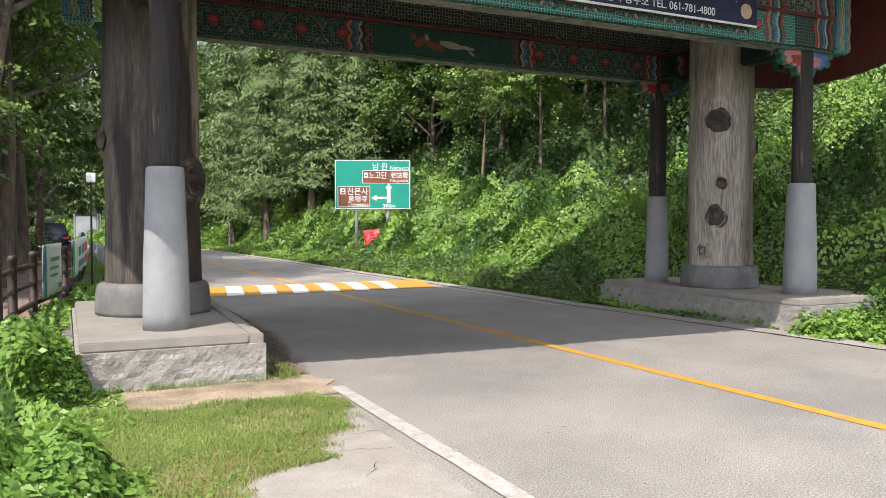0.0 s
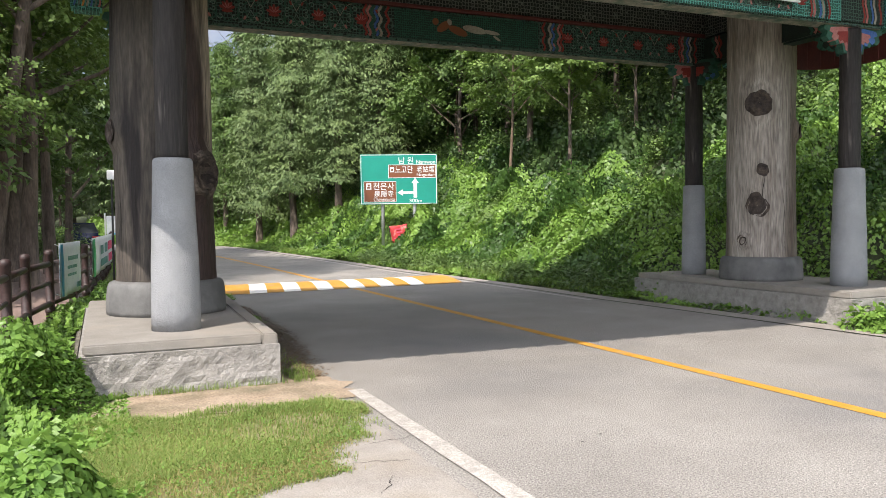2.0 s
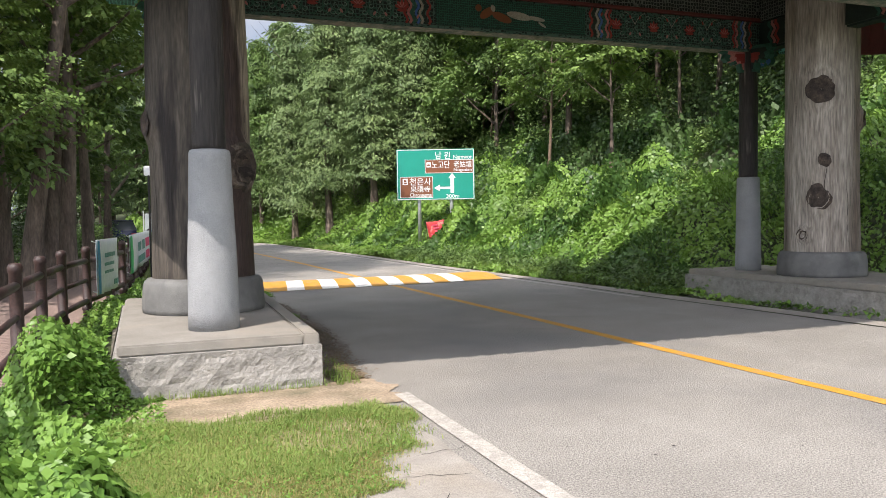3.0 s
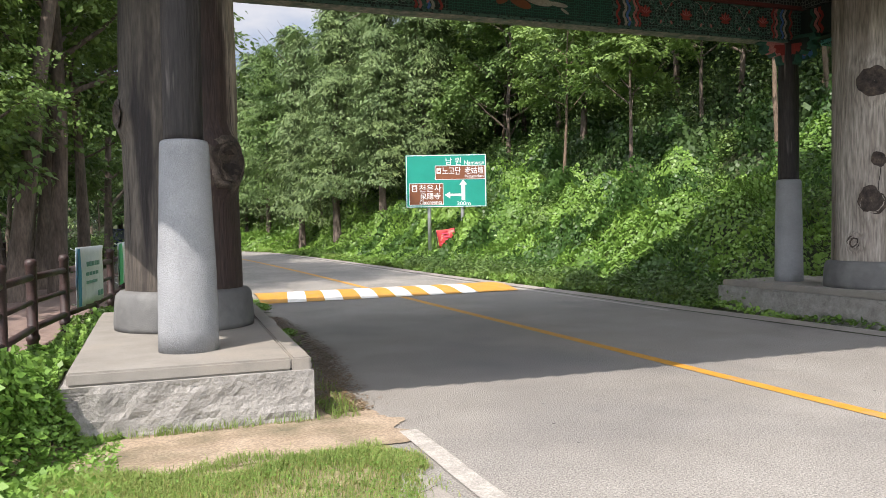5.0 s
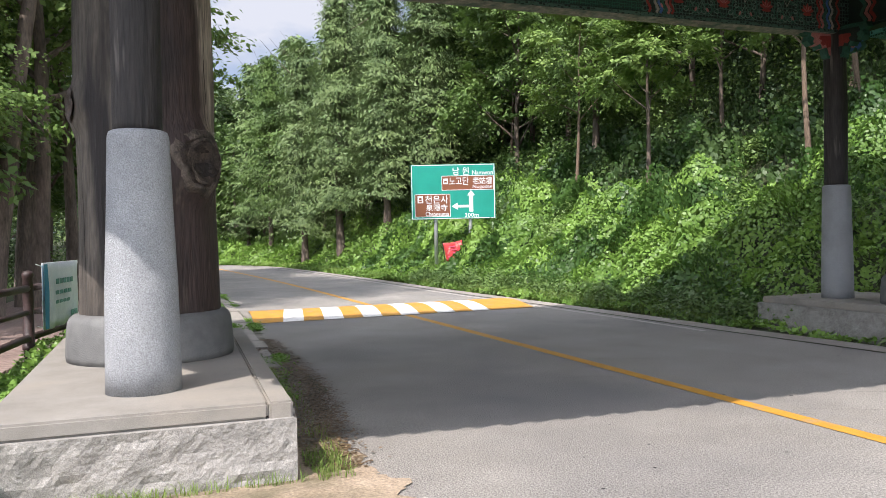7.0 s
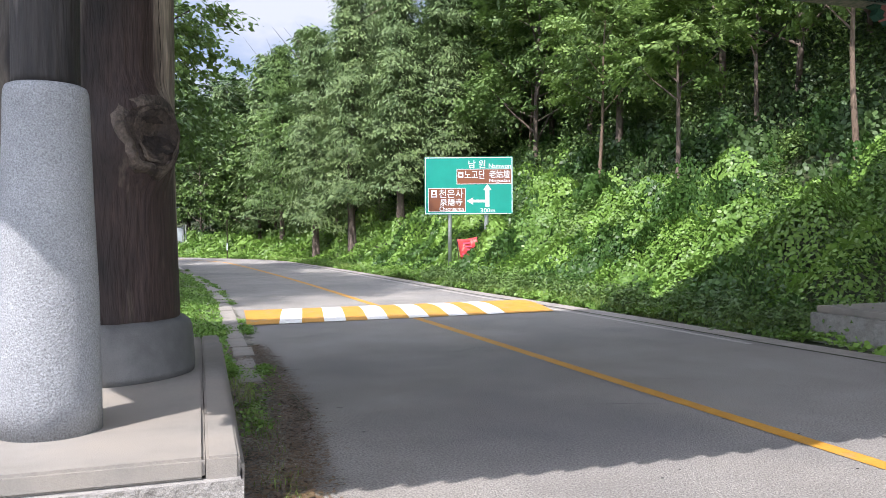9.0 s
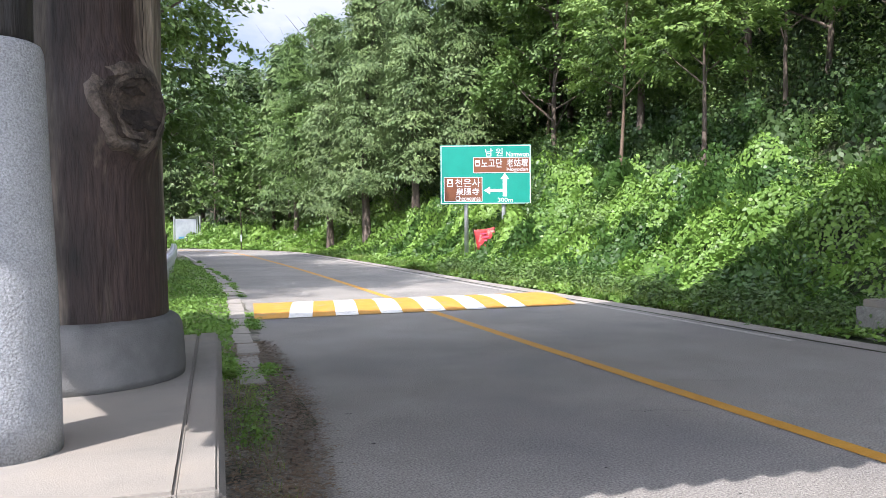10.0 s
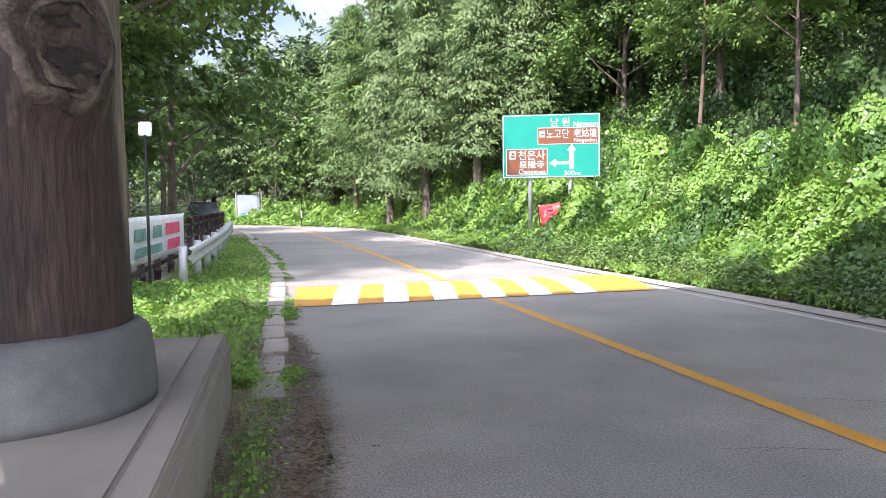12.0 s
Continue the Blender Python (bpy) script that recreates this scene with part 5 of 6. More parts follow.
def conifer(name, height, r, seed, mat, leaf, levels, arms, per, width, start=0.12, sag=0.35, bark="bark"):
    """Tiers of drooping sprays that shorten towards the top."""
    g = np.random.default_rng(seed)
    me, tips, pts = trunk_mesh(height, r, seed, 3, 0, bark, 0.8)
    V = []
    for i in range(levels):
        t = start + (1 - start) * (i + g.random() * 0.6) / levels
        L0 = width * (1 - t) ** 0.75 * (0.75 + 0.5 * g.random()) + 0.25
        for j in range(arms):
            a = g.uniform(0, 6.283)
            L = L0 * g.uniform(0.6, 1.15)
            d = np.array([math.cos(a), math.sin(a), 0])
            side = np.array([-d[1], d[0], 0])
            fans = max(3, per // 11)
            for k in range(fans):
                # a drooping fan of sprays, all facing one way
                u = (k + g.random()) / fans
                w = g.normal() * 0.20 * L * (0.25 + u)
                c = np.array([0, 0, height * t]) + d * u * L + side * w
                c[2] += 0.16 * L * u - sag * L * u * u - 0.25 * abs(w) + g.normal() * 0.12
                r_ = 0.17 + 0.10 * g.random()
                m = 8 if leaf > 0.3 else 16
                q = g.normal(size=(m, 3)) * np.array([r_, r_, 0.05])
                q[:, 2] -= 0.55 * np.abs(q[:, 0] * d[0] + q[:, 1] * d[1])
                V.append(leaves(c + q, leaf, g, 0.40, np.repeat((d * 0.95 + side * g.normal() * 0.35)[None], m, 0), 0.30, 1.3, 0.30))
    return me, quads("crown", np.concatenate(V), mat)


def pine(height, r, seed, mat, leaf, clumps, per, spread, lean):
    g = np.random.default_rng(seed)
    me, tips, pts = trunk_mesh(height, r, seed, 9, lean, "bark", 0.45)
    V = []
    tips = np.array([t[:] for t in tips])
    for i in range(clumps):
        c = tips[g.integers(len(tips))] + g.normal(size=3) * np.array([0.6, 0.6, 0.2]) * spread
        q = g.normal(size=(per, 3))
        q /= np.linalg.norm(q, axis=1)[:, None]
        P = c + q * np.array([0.4, 0.4, 0.12]) * spread * g.random((per, 1)) ** 0.5
        V.append(leaves(P, leaf, g, 0.6, q, 0.12))
    return me, quads("crown", np.concatenate(V), mat)


KIND = {}
KIND["oak"] = broadleaf("oak", 9.0, 0.12, 11, 18, "leaf_mid", 0.19, 230, 80, 1.1, 0.05, "bark", 0.16)
KIND["oak_b"] = broadleaf("oak", 10.0, 0.12, 12, 18, "leaf_dark", 0.195, 230, 80, 1.15, -0.04, "bark", 0.2)
KIND["acacia"] = broadleaf("acacia", 8.0, 0.085, 13, 12, "leaf_light", 0.16, 140, 90, 1.05, 0.06, "bark_tan", 0.42)
KIND["sapling"] = broadleaf("sapling", 4.6, 0.07, 14, 10, "leaf_light", 0.14, 90, 80, 0.75, 0.02, "bark", 0.45)
KIND["maple"] = broadleaf("maple", 6.5, 0.13, 15, 14, "leaf_light", 0.10, 210, 120, 0.85, 0.03, "bark", 0.38)
KIND["cypress"] = conifer("cypress", 13.5, 0.2, 16, "leaf_blue", 0.19, 40, 11, 64, 2.35, 0.2, 0.55)
KIND["cypress_b"] = conifer("cypress", 11.5, 0.18, 17, "leaf_blue", 0.185, 36, 11, 64, 2.1, 0.18, 0.55)
KIND["larch"] = conifer("larch", 12.0, 0.15, 18, "leaf_mid", 0.19, 30, 10, 56, 2.8, 0.2, 0.1)
KIND["pine"] = pine(9.5, 0.165, 19, "leaf_pine", 0.17, 120, 110, 1.2, 0.16)
KIND["pine_b"] = pine(10.5, 0.16, 20, "leaf_pine", 0.17, 120, 110, 1.2, -0.1)
KIND["far_oak"] = broadleaf("oak", 9.5, 0.13, 21, 16, "leaf_mid", 0.34, 120, 32, 1.25, 0.0, "bark", 0.14)
KIND["far_larch"] = conifer("larch", 12.0, 0.15, 22, "leaf_blue", 0.42, 26, 9, 24, 2.8, 0.12, 0.1)
KIND["far_dark"] = broadleaf("oak", 10.0, 0.13, 23, 16, "leaf_dark", 0.34, 120, 32, 1.25, 0.0, "bark", 0.14)
LABEL = {"far_oak": "distant leafy oak on the valley side", "far_larch": "distant soft green conifer", "far_dark": "distant dark oak in the wood",
         "oak": "leafy green oak on the slope", "oak_b": "dark green oak in the wood", "acacia": "light green tree with a thin tan trunk", "sapling": "slim sapling with bright leaves on the bank",
         "maple": "broad leafy tree behind the fence", "cypress": "tall grey-green conifer with drooping sprays", "cypress_b": "grey-green conifer with drooping sprays", "larch": "tall soft green conifer",
         "pine": "leaning dark pine with a brown trunk", "pine_b": "tall dark pine with a brown trunk"}


def tree(kind, x, y, scale=1.0, turn=0.0, sink=0.0):
    tr, cr = KIND[kind]
    t = tagged(empty("tree", Matrix.LocRotScale((x, y, land(x, y) - sink), Euler((0, 0, radians(turn))), (scale, scale, scale))), LABEL[kind], "tree")
    a, b = new("trunk", tr), new("crown", cr)
    a.parent = b.parent = t
    return t


# conifers beyond the sign
tree("cypress", 9.6, 41.5, 1.0, 0)
tree("cypress_b", 11.3, 39.0, 1.05, 80)
tree("cypress", 13.2, 38.5, 0.95, 150)
tree("cypress_b", 8.6, 46.0, 1.05, 200)
tree("larch", 14.8, 41.0, 1.1, 30)
tree("cypress_b", 12.0, 45.0, 1.2, 260)
tree("larch", 7.6, 52.0, 1.0, 100)
# single trees on the bank
tree("acacia", 16.6, 36.5, 1.0, 20)
tree("acacia", 17.0, 44.5, 1.15, 120)
tree("sapling", 13.3, 20.8, 1.05, 40)
tree("sapling", 16.4, 21.6, 1.1, 200)
tree("acacia", 14.4, 16.4, 0.85, 70)
tree("acacia", 17.2, 17.6, 0.9, 160)
tree("acacia", 13.6, 25.2, 0.8, 10)
tree("acacia", 20.5, 30.0, 1.0, 240)
tree("acacia", 19.0, 19.5, 0.9, 300)
rng = random.Random(21)
taken = [(14.4, 16.4), (17.2, 17.6), (13.6, 25.2), (16.6, 36.5), (17, 44.5), (13.3, 20.8), (16.4, 21.6), (20.5, 30), (19, 19.5)]
count = 0
while count < 98:
    y = rng.uniform(8, 66)
    s = 5.8 + 26 * rng.random() ** 1.4
    x = right_edge(y) + 0.9 + s
    if any((x - a) ** 2 + (y - b) ** 2 < 6.5 for a, b in taken) or (y > 48 and s > 22) or (y < 13 and s < 12) or (y < 24 and s < 7):
        continue
    taken.append((x, y))
    if s > 15 or y > 52:
        kind = rng.choice(["far_oak", "far_dark", "far_dark", "far_larch"])
    else:
        kind = rng.choice(["oak", "oak", "oak_b", "oak_b", "larch", "acacia"])
    tree(kind, x, y, rng.uniform(0.75, 1.2), rng.uniform(0, 360), 0.2)
    count += 1
for k in range(22):
    y = rng.uniform(47, 66)
    tree(rng.choice(["far_oak", "far_dark", "far_larch"]), right_edge(y) + rng.uniform(4, 14), y, rng.uniform(0.6, 0.85), rng.uniform(0, 360), 0.2)
for k in range(10):
    tree(rng.choice(["far_oak", "far_dark"]), rng.uniform(-16, -7), rng.uniform(42, 60), rng.uniform(0.8, 1.1), rng.uniform(0, 360), 0.2)
# left of the road
for k, x, y, s, t in (("maple", -3.0, 17.6, 1.05, 0), ("maple", -1.3, 20.9, 1.6, 33), ("maple", -1.1, 26.0, 1.45, 150), ("oak", -0.9, 34.5, 1.35, 60), ("oak", -3.0, 30.0, 1.25, 300), ("oak", -4.5, 20.0, 1.1, 210), ("pine_b", -2.8, 22.6, 1.35, 95), ("maple", -5.0, 17.0, 1.1, 130), ("pine", -2.0, 19.5, 1.3, -20), ("pine_b", -1.9, 23.0, 1.3, 200), ("pine", -4.4, 24, 1.05, 90), ("pine_b", -3.6, 29, 1.0, 20),
                      ("maple", -3.0, 37, 1.2, 40), ("pine_b", -6, 33, 1.1, 70), ("maple", -2.4, 45.5, 1.2, 100), ("oak", -5.5, 42, 1.1, 10), ("oak", -6.5, 21, 1, 50),
                      ("far_dark", -8, 27, 1.1, 130), ("far_dark", -7.5, 15, 1.0, 190), ("far_dark", -9, 36, 1.1, 250), ("pine", -7, 12, 1.0, 160), ("far_oak", -9, 48, 1.1, 20), ("far_dark", -11, 21, 1.1, 80)):
    tree(k, x, y, s, t)
# wooded hillside closing the valley
rng = random.Random(31)
for k in range(85):
    y = 67 + 60 * rng.random() ** 1.5
    x = rng.uniform(-22, 26)
    tree(rng.choice(["far_larch", "far_oak", "far_larch", "far_dark"]), x, y, rng.uniform(0.8, 1.1), rng.uniform(0, 360), 0.3)


# ---------------------------------------------------------------- low growth
GRID_X, GRID_Y = np.linspace(-20, 46, 265), np.linspace(0, 72, 289)
GRID_Z = np.array([[land(x, y) for x in GRID_X] for y in GRID_Y])
EDGE_Y = np.linspace(-5, 75, 321)
EDGE_R, EDGE_L = np.array([right_edge(y) for y in EDGE_Y]), np.array([left_edge(y) for y in EDGE_Y])


def land_at(X, Y):
    fx = np.clip((X - GRID_X[0]) / (GRID_X[1] - GRID_X[0]), 0, len(GRID_X) - 1.001)
    fy = np.clip((Y - GRID_Y[0]) / (GRID_Y[1] - GRID_Y[0]), 0, len(GRID_Y) - 1.001)
    i, j = fx.astype(int), fy.astype(int)
    u, w = fx - i, fy - j
    return (GRID_Z[j, i] * (1 - u) + GRID_Z[j, i + 1] * u) * (1 - w) + (GRID_Z[j + 1, i] * (1 - u) + GRID_Z[j + 1, i + 1] * u) * w


def right_at(Y):
    return np.interp(Y, EDGE_Y, EDGE_R)


def left_at(Y):
    return np.interp(Y, EDGE_Y, EDGE_L)


def rise_at(U, a, b):
    t = np.clip((U - a) / (b - a), 0, 1)
    return t * t * (3 - 2 * t)


def mounds(seed):
    """A rolling surface from many crossing waves: gives height and slope."""
    g = np.random.default_rng(seed)
    n = 44
    lam = np.exp(g.uniform(math.log(0.45), math.log(3.2), n))
    a = g.uniform(0, 6.283, n)
    kx, ky, ph = 6.283 / lam * np.cos(a), 6.283 / lam * np.sin(a), g.uniform(0, 6.283, n)
    amp = 0.085 * lam ** 0.8

    def at(X, Y):
        H, GXs, GYs = np.zeros(len(X)), np.zeros(len(X)), np.zeros(len(X))
        for k in range(n):
            t = kx[k] * X + ky[k] * Y + ph[k]
            H += amp[k] * np.sin(t)
            c = amp[k] * np.cos(t)
            GXs += c * kx[k]
            GYs += c * ky[k]
        return H, GXs, GYs
    return at


def cover(name, n, draw, height, size, mat, seed, up, label, category, layers=1.0, aspect=0.7):
    """Loose leaves lying over mounds of the ground. draw(g, n) gives x and y."""
    g = np.random.default_rng(seed)
    X, Y = draw(g, n)
    H, gx_, gy_ = mounds(seed)(X, Y)
    top = height(X, Y) * np.ones(n)
    base = land_at(X, Y)
    deep = 1 - layers * 0.75 * g.random(n) ** 2.2
    P = np.stack([X, Y, base + top * np.maximum(0.06, 0.6 + 0.75 * H) * deep], 1)
    out = np.stack([-gx_ * top * 0.75, -gy_ * top * 0.75, np.zeros(n)], 1)
    sz = size if np.isscalar(size) else size(X, Y)
    return tagged(new(name, quads(name, leaves(P, sz, g, up, out * 1.9, aspect, 0.0, 0.45), mat)), label, category, kind="stuff")


def bank(y0, y1, s0, s1, power=1.0, patchy=0):
    def draw(g, n):
        k = 3 * n if patchy else n
        Y = y0 + (y1 - y0) * g.random(k)
        # the sunlit growth climbs high before the gate and lies low between gate and sign
        top = s1 + (6.5 * (1 - rise_at(Y, 13, 16.5)) - 1.5 * rise_at(Y, 13, 16.5) * (1 - rise_at(Y, 23, 30)) if s1 < 20 else 0)
        S = s0 + (top - s0) * g.random(k) ** power
        X = right_at(Y) + 0.55 + S
        if patchy:
            H = mounds(patchy)(X * 0.55, Y * 0.55)[0] + 0.25 * g.normal(size=k)
            q = np.argsort(-H)[:n]
            X, Y = X[q], Y[q]
        return X, Y
    return draw


far_size = lambda X, Y: 0.058 + 0.0021 * np.hypot(X - 1, Y - 3)
bank_height = lambda X, Y: 0.10 + 0.62 * rise_at(X - right_at(Y) - 0.6, 0.3, 4)
cover("vine_cover", 230000, bank(6, 34, 0, 6.6, 1.0), bank_height, far_size, "vine", 41, 0.4, "bright creeping vines smothering the bank", "vines")
cover("vine_cover", 85000, bank(30, 64, 0, 7.4, 1.0), bank_height, far_size, "vine", 42, 0.4, "bright creeping vines on the far bank", "vines")
# drifts of a darker leaf kind that also paint in shade from trees above
cover("dark_vine_cover", 90000, bank(6, 36, 1.0, 9.5, 1.0, 46), lambda X, Y: 0.18 + 0.72 * rise_at(X - right_at(Y) - 0.6, 0.3, 4), lambda X, Y: 1.15 * far_size(X, Y), "vine_dark", 44, 0.3, "darker broad-leaved creepers in drifts, tree shade put into their colour", "vines")
# leaf_dark here carries the canopy's shade in the leaf colour
cover("undergrowth_leaves", 100000, bank(16, 62, 5.2, 30, 1.2), lambda X, Y: 0.9, lambda X, Y: 0.13 + 0.0016 * Y, "leaf_dark", 43, 0.3, "leafy undergrowth with tree shade put into its dark colour", "undergrowth")

# same dark leaf colour, with the wood's shade painted in
cover("undergrowth_leaves", 14000, bank(6, 16, 13, 30, 1.0), lambda X, Y: 0.9, 0.16, "leaf_dark", 45, 0.3, "leafy undergrowth high on the bank, shade put into its colour", "undergrowth")


def shrubs(name, places, leaf, per, mat, seed, label):
    g = np.random.default_rng(seed)
    V = []
    for x, y, r, h in places:
        q = g.normal(size=(per, 3))
        q /= np.linalg.norm(q, axis=1)[:, None]
        q[:, 2] = np.abs(q[:, 2])
        q *= (1 + 0.25 * np.sin(q[:, :1] * 7 + x) * np.cos(q[:, 1:2] * 6 + y))
        P = q * np.array([r, r, h]) * (0.55 + 0.5 * g.random((per, 1)) ** 0.6) + np.array([x, y, land(x, y)])
        V.append(leaves(P, leaf, g, 0.4, q))
    return tagged(new(name, quads(name, np.concatenate(V), mat)), label, "shrubs", kind="stuff")


rng = random.Random(51)
places = []
for k in range(200):
    y = rng.uniform(9, 58)
    s = rng.uniform(2.6, 11)
    places.append((right_edge(y) + 1.0 + s, y, rng.uniform(0.3, 0.8), rng.uniform(0.35, 0.95)))
shrubs("bank_shrubs", places, 0.10, 420, "leaf_mid", 52, "leafy shrubs and saplings among the vines")
places = []
for k in range(60):
    y = rng.uniform(10, 60)
    places.append((right_edge(y) + 8 + rng.uniform(0, 10), y, rng.uniform(0.8, 1.6), rng.uniform(1.0, 2.4)))
shrubs("wood_shrubs", places, 0.17, 460, "leaf_mid", 53, "taller shrubs at the edge of the wood")
places = [(right_edge(y) + 0.75 + rng.uniform(0, 0.5), y, rng.uniform(0.25, 0.45), rng.uniform(0.3, 0.6)) for y in np.arange(11.6, 27, 0.42)]
shrubs("roadside_weeds", places, 0.075, 420, "leaf_mid", 54, "grey-green mugwort weeds along the gutter")
places = [(rng.uniform(9.0, 11.6), rng.uniform(6.3, 7.6), rng.uniform(0.25, 0.4), rng.uniform(0.15, 0.32)) for k in range(34)]
shrubs("roadside_creeper", places, 0.09, 260, "vine", 55, "fresh creeper leaves before the plinth")
places = [(rng.uniform(-3.5, -0.9), rng.uniform(30, 55), rng.uniform(0.6, 1.1), rng.uniform(0.7, 1.5)) for k in range(22)]
shrubs("left_shrubs", places, 0.15, 300, "leaf_mid", 56, "leafy shrubs under the trees beyond the fence")

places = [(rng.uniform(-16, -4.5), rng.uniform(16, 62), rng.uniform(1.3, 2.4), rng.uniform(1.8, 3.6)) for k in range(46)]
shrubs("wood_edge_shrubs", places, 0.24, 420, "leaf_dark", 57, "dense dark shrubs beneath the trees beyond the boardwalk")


def patch(x0, x1, y0, y1):
    return lambda g, n: (x0 + (x1 - x0) * g.random(n), y0 + (y1 - y0) * g.random(n))


def kerb_at(Y):
    return np.interp(Y, EDGE_Y, np.array([kerb_x(y) for y in EDGE_Y]))


def clumped(g, n, y0, y1):
    """Uneven tufts in the joints on both sides of the edging blocks."""
    Y = y0 + (y1 - y0) * g.random(6 * n) ** 1.3
    X = np.where(g.random(6 * n) < 0.72, kerb_at(Y) + 0.17 + 0.045 * g.normal(size=6 * n), kerb_at(Y) - 0.13 + 0.05 * g.normal(size=6 * n))
    k = np.array([noise.noise((y * 0.8, 3.0, 0.0)) + 0.5 * noise.noise((y * 3.1, 0.0, 1.0)) for y in Y]) > 0.08
    X, Y = X[k], Y[k]
    m = np.resize(np.arange(len(X)), n)
    return X[m], Y[m]


cover("weeds", 44000, patch(-0.6, 0.42, 2.3, 8.2), lambda X, Y: 0.42 * (1 - rise_at(X + 0.16 * np.sin(Y * 2.3) + 0.1 * np.sin(Y * 5.1), -0.25, np.where(Y > 6.3, 0.06, 0.30))) + 0.004, lambda X, Y: 0.036 + 0.026 * (np.sin(3.1 * X + 2.3 * Y) * np.sin(2.2 * Y - 1.7 * X) > -0.1), "weed", 61, 0.45, "broad-leaved green weeds beside the plinth", "weeds")
cover("weeds", 16000, lambda g, n: (lambda Y: (np.array([fence_x(y) for y in Y]) + 0.05 + np.where(Y < 12.2, 0.5, 0.9) * g.random(n), Y))(8 + 12 * g.random(n)), lambda X, Y: 0.18, 0.07, "weed", 62, 0.5, "broad-leaved green weeds between fence and plinth", "weeds")
cover("weeds", 34000, lambda g, n: ((lambda Y: (kerb_at(Y) - 0.13 - np.minimum(1.6, 0.35 + 0.8 * (Y - 11.6)) * g.random(n), Y))(11.75 + 26 * g.random(n) ** 1.5)), lambda X, Y: 0.10 + 0.13 * rise_at(kerb_at(Y) - X, 0.1, 0.7), 0.05, "weed", 63, 0.4, "sunlit low weeds beside the guard rail", "weeds")
cover("weeds", 7000, lambda g, n: clumped(g, n, 11.9, 36), lambda X, Y: 0.07, 0.035, "weed", 64, 0.4, "small weeds in the road edge joint", "weeds")


def turf(name, n, draw, tall, mat, seed, label):
    """Bent grass blades, two quads each."""
    g = np.random.default_rng(seed)
    X, Y = draw(g, n)
    Z = land_at(X, Y)
    B = np.stack([X, Y, Z], 1)
    a = g.uniform(0, 6.283, n)
    d = np.stack([np.cos(a), np.sin(a), np.zeros(n)], 1)
    s = np.stack([-d[:, 1], d[:, 0], np.zeros(n)], 1) * ((0.0012 + 0.0016 * g.random(n)) * (1 + 5 * max(0.0, tall - 0.07)))[:, None]
    h = (tall * g.uniform(0.4, 1.25, n))[:, None]
    up = np.array([0, 0, 1.0])
    b = g.uniform(0.1, 1.15, n)[:, None]
    mid = B + up * h * 0.6 + d * h * b * 0.35
    tip = B + up * h * (1 - 0.25 * b) + d * h * b
    q1 = np.stack([B - s, B + s, mid + s * 0.8, mid - s * 0.8], 1)
    q2 = np.stack([mid - s * 0.8, mid + s * 0.8, tip + s * 0.1, tip - s * 0.1], 1)
    return tagged(new(name, quads(name, np.concatenate([q1, q2]), mat)), label, "grass", kind="stuff")


def lawn_draw(g, n):
    X = -0.3 + 2.4 * g.random(4 * n)
    Y = 2.2 + 4.6 * g.random(4 * n)
    edge = np.array([lawn_x(y) + 0.10 * noise.noise((0, y * 1.3, 2)) + 0.20 * noise.noise((x * 4, y * 4.5, 5)) for x, y in zip(X, Y)])
    bare = np.array([noise.noise((x * 1.1, y * 1.1, 9.0)) for x, y in zip(X, Y)])
    keep = (X < edge + 0.07 * g.normal(size=4 * n)) & (g.random(4 * n) < np.clip(0.72 + 1.6 * bare, 0.12, 1)) & (Y < 6.45 + 0.12 * np.sin(X * 5))
    return X[keep][:n], Y[keep][:n]


g0 = np.random.default_rng(70)
_x, _y = lawn_draw(g0, 120000)
_far = _y + 0.5 * np.array([noise.noise((x * 1.5, y * 1.5, 3.0)) for x, y in zip(_x, _y)]) > 5.15
_fx, _fy, _nx, _ny = _x[_far], _y[_far], _x[~_far], _y[~_far]
turf("lawn_grass", len(_fx), lambda g, n: (_fx, _fy), 0.050, "grass", 71, "fresh green grass before the plinth")
_h = int(0.42 * len(_nx))
turf("lawn_grass", _h, lambda g, n: (_nx[:_h], _ny[:_h]), 0.038, "grass", 77, "short thin green grass")
turf("dry_grass", len(_nx) - _h, lambda g, n: (_nx[_h:], _ny[_h:]), 0.04, "straw", 78, "short dry yellow grass between the green")
turf("tall_grass", 520, lambda g, n: (np.array([0.3, 0.7, 0.85, 1.15, 1.55])[g.integers(0, 5, n)] + 0.12 * g.normal(size=n), 7.35 + 0.06 * g.random(n)), 0.085, "grass", 72, "dry grass tufts along the plinth's foot")
turf("tall_grass", 380, patch(1.80, 2.02, 7.35, 7.9), 0.09, "grass", 73, "grass tufts beside the plinth corner")
turf("tall_grass", 16000, lambda g, n: (lambda Y: (left_at(Y) - 0.6 - 1.4 * g.random(n), Y))(12.4 + 24 * g.random(n) ** 1.4), 0.12, "grass", 74, "long sunlit grass on the verge")
turf("tall_grass", 250, patch(1.80, 2.1, 9.0, 11.6), 0.08, "grass", 75, "sparse grass along the plinth's side")
turf("tall_grass", 9000, lambda g, n: (lambda Y: (right_at(Y) + 0.5 + 0.8 * g.random(n), Y))(13 + 37 * g.random(n) ** 1.2), 0.24, "grass", 76, "long grass at the foot of the bank")


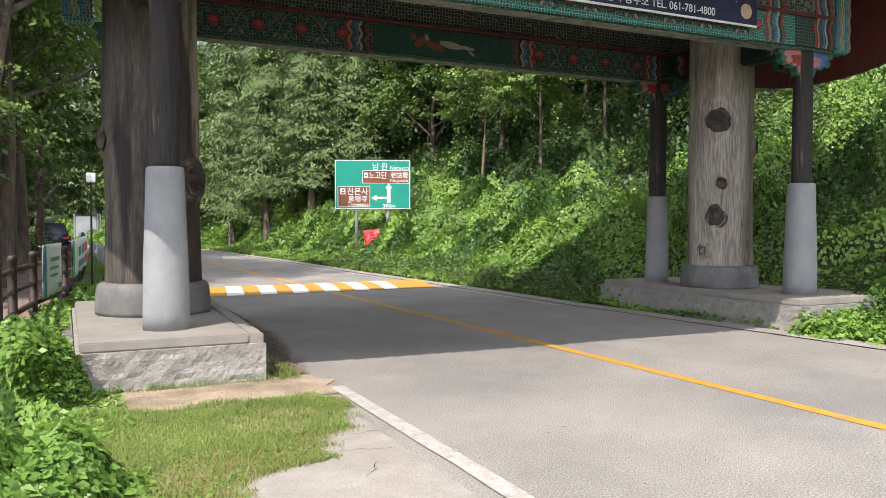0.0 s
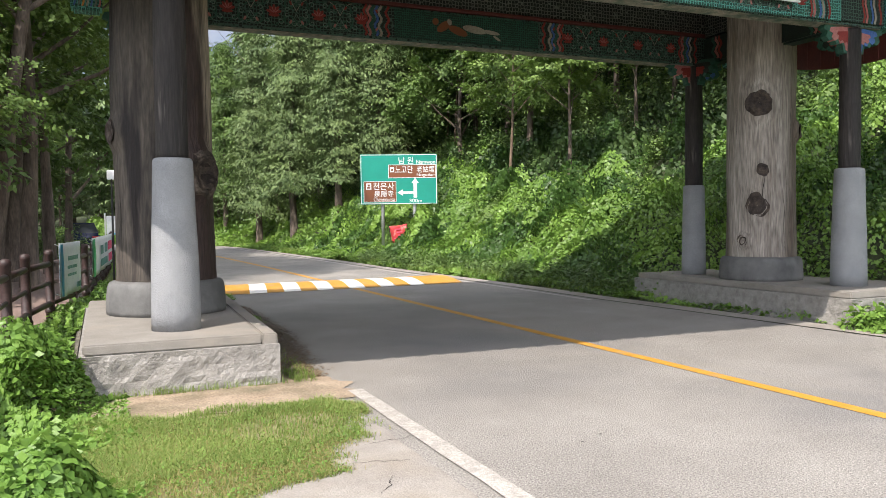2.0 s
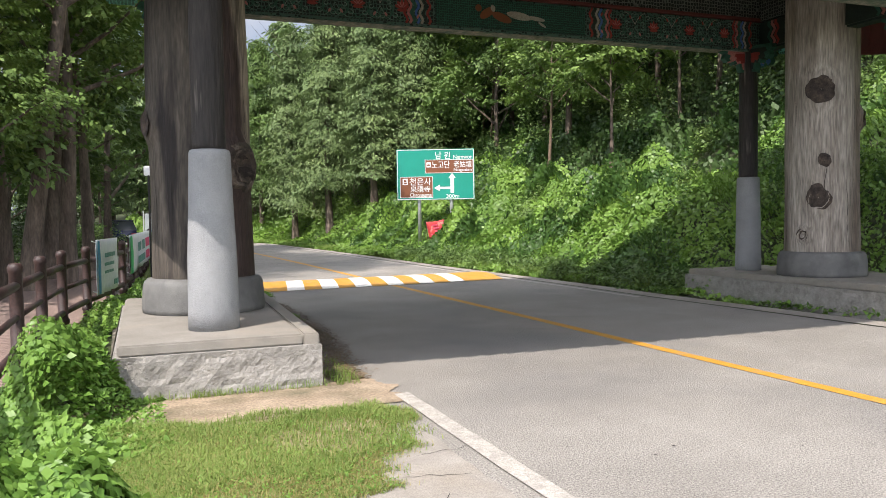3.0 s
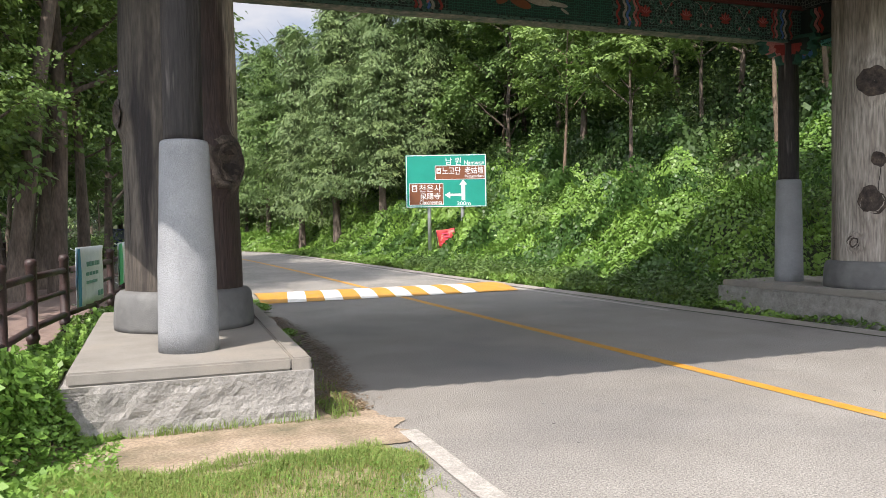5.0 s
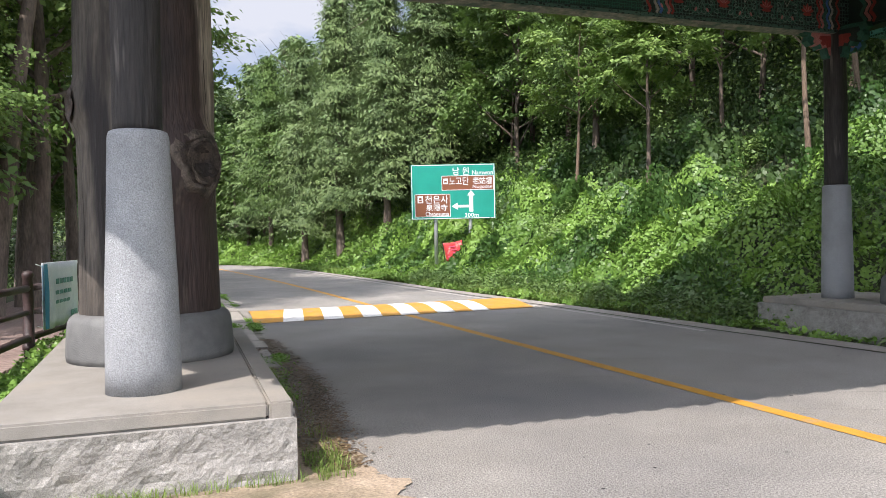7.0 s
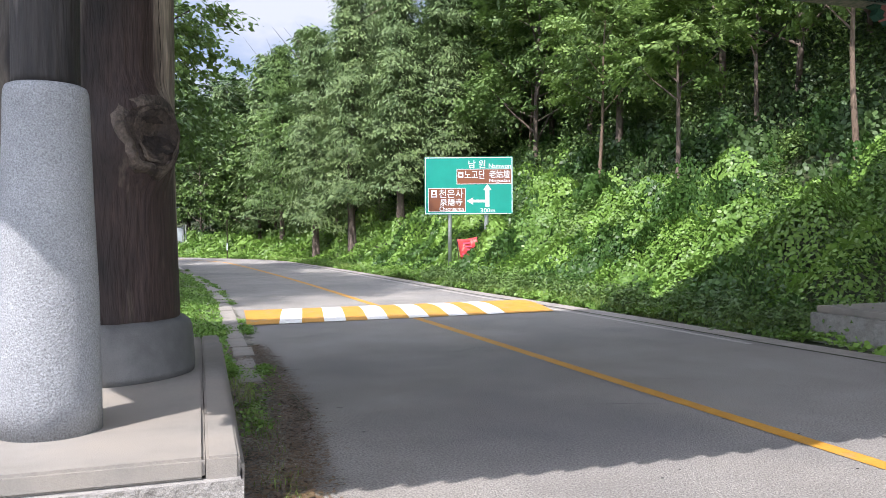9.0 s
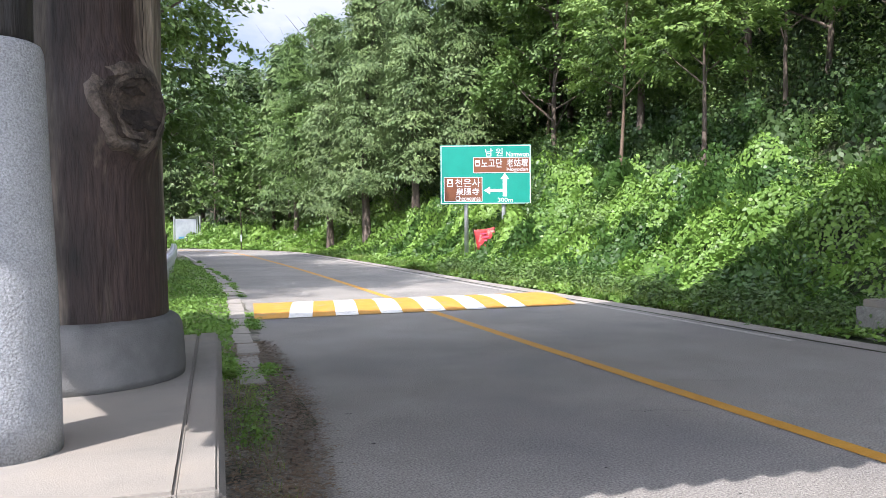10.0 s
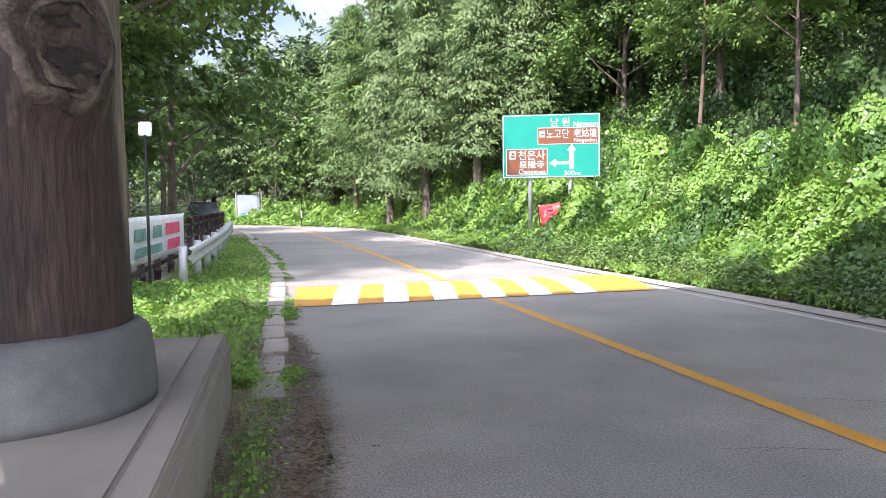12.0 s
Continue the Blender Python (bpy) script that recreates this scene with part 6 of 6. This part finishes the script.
# fallen leaves and twigs on the shaded earth beside the plinth
g = np.random.default_rng(81)
n = 9000
Y = 7.5 + 6.5 * g.random(n)
edge = np.array([verge_x(y) for y in Y])
X = np.where(g.random(n) < 0.6, 1.80 + (edge - 1.80) * g.random(n), edge + 0.07 * g.normal(size=n))
P = np.stack([X, Y, np.full(n, 0.012)], 1)
tagged(new("leaf_litter", quads("leaf_litter", leaves(P, 0.034, g, 2.5, None, 0.5), "dry_leaf")), "small dry brown leaves scattered on the verge", "leaf litter", kind="stuff")
turf("tall_grass", 600, lambda g, n: (lambda Y: (1.98 + 0.06 * g.normal(size=n), Y))(np.array([8.4, 9.7, 10.1, 10.9, 11.4])[g.integers(0, 5, n)] + 0.22 * g.normal(size=n)), 0.06, "grass", 82, "thin grass tufts on the shaded verge")
turf("tall_grass", 2600, lambda g, n: (lambda X: (X, 6.5 + 0.08 * np.sin(X * 7) + 0.06 * g.normal(size=n)))(0.05 + 1.9 * g.random(n)), 0.06, "grass", 83, "short grass fringing the bare earth")


def low_weeds(g, n):
    """Shaded tufts on the earth between the plinth and the asphalt."""
    c = g.integers(0, 7, n)
    Y = np.array([10.2, 10.6, 11.0, 11.3, 11.6, 9.7, 11.8])[c] + 0.16 * g.normal(size=n)
    X = np.array([1.98, 2.02, 2.10, 2.16, 2.05, 1.97, 2.20])[c] + 0.07 * g.normal(size=n)
    return X, Y


cover("weeds", 1100, low_weeds, lambda X, Y: 0.06, 0.032, "weed", 66, 0.5, "low weeds on the shaded earth beside the plinth", "weeds")
# dark broken tongues of earth and twigs lying over the asphalt's edge
V = []
g = np.random.default_rng(91)
for k in range(420):
    y = 8.2 + 5.0 * g.random()
    x = verge_x(y) + 0.05 + 0.07 * g.normal()
    a, L, w = 0.15 * g.normal(), 0.02 + 0.06 * g.random(), 0.003 + 0.005 * g.random()
    c, q = math.cos(a), math.sin(a)
    V.append([(x - L * c, y - L * q, 0.0125), (x + w * q, y - w * c, 0.0125), (x + L * c, y + L * q, 0.0125), (x - w * q, y + w * c, 0.0125)])
tagged(new("verge_debris", quads("verge_debris", np.array(V), "litter_soil")), "dark twigs and earth crumbs along the asphalt's edge", "debris", kind="stuff")

# small clover-like leaves and straw among the grass
g = np.random.default_rng(92)
k = g.integers(0, len(_x), 16000)
P = np.stack([_x[k] + 0.01 * g.normal(size=16000), _y[k], 0.012 + 0.022 * g.random(16000)], 1)
tagged(new("lawn_weeds", quads("lawn_weeds", leaves(P, 0.02, g, 0.8, None, 0.7), "weed")), "tiny round-leaved weeds growing through the grass", "weeds", kind="stuff")
k = g.integers(0, len(_fx), 15000)
turf("dry_grass", 15000, lambda g, n: (_fx[k] + 0.01, _fy[k]), 0.045, "straw", 93, "dry blades among the fresh grass")
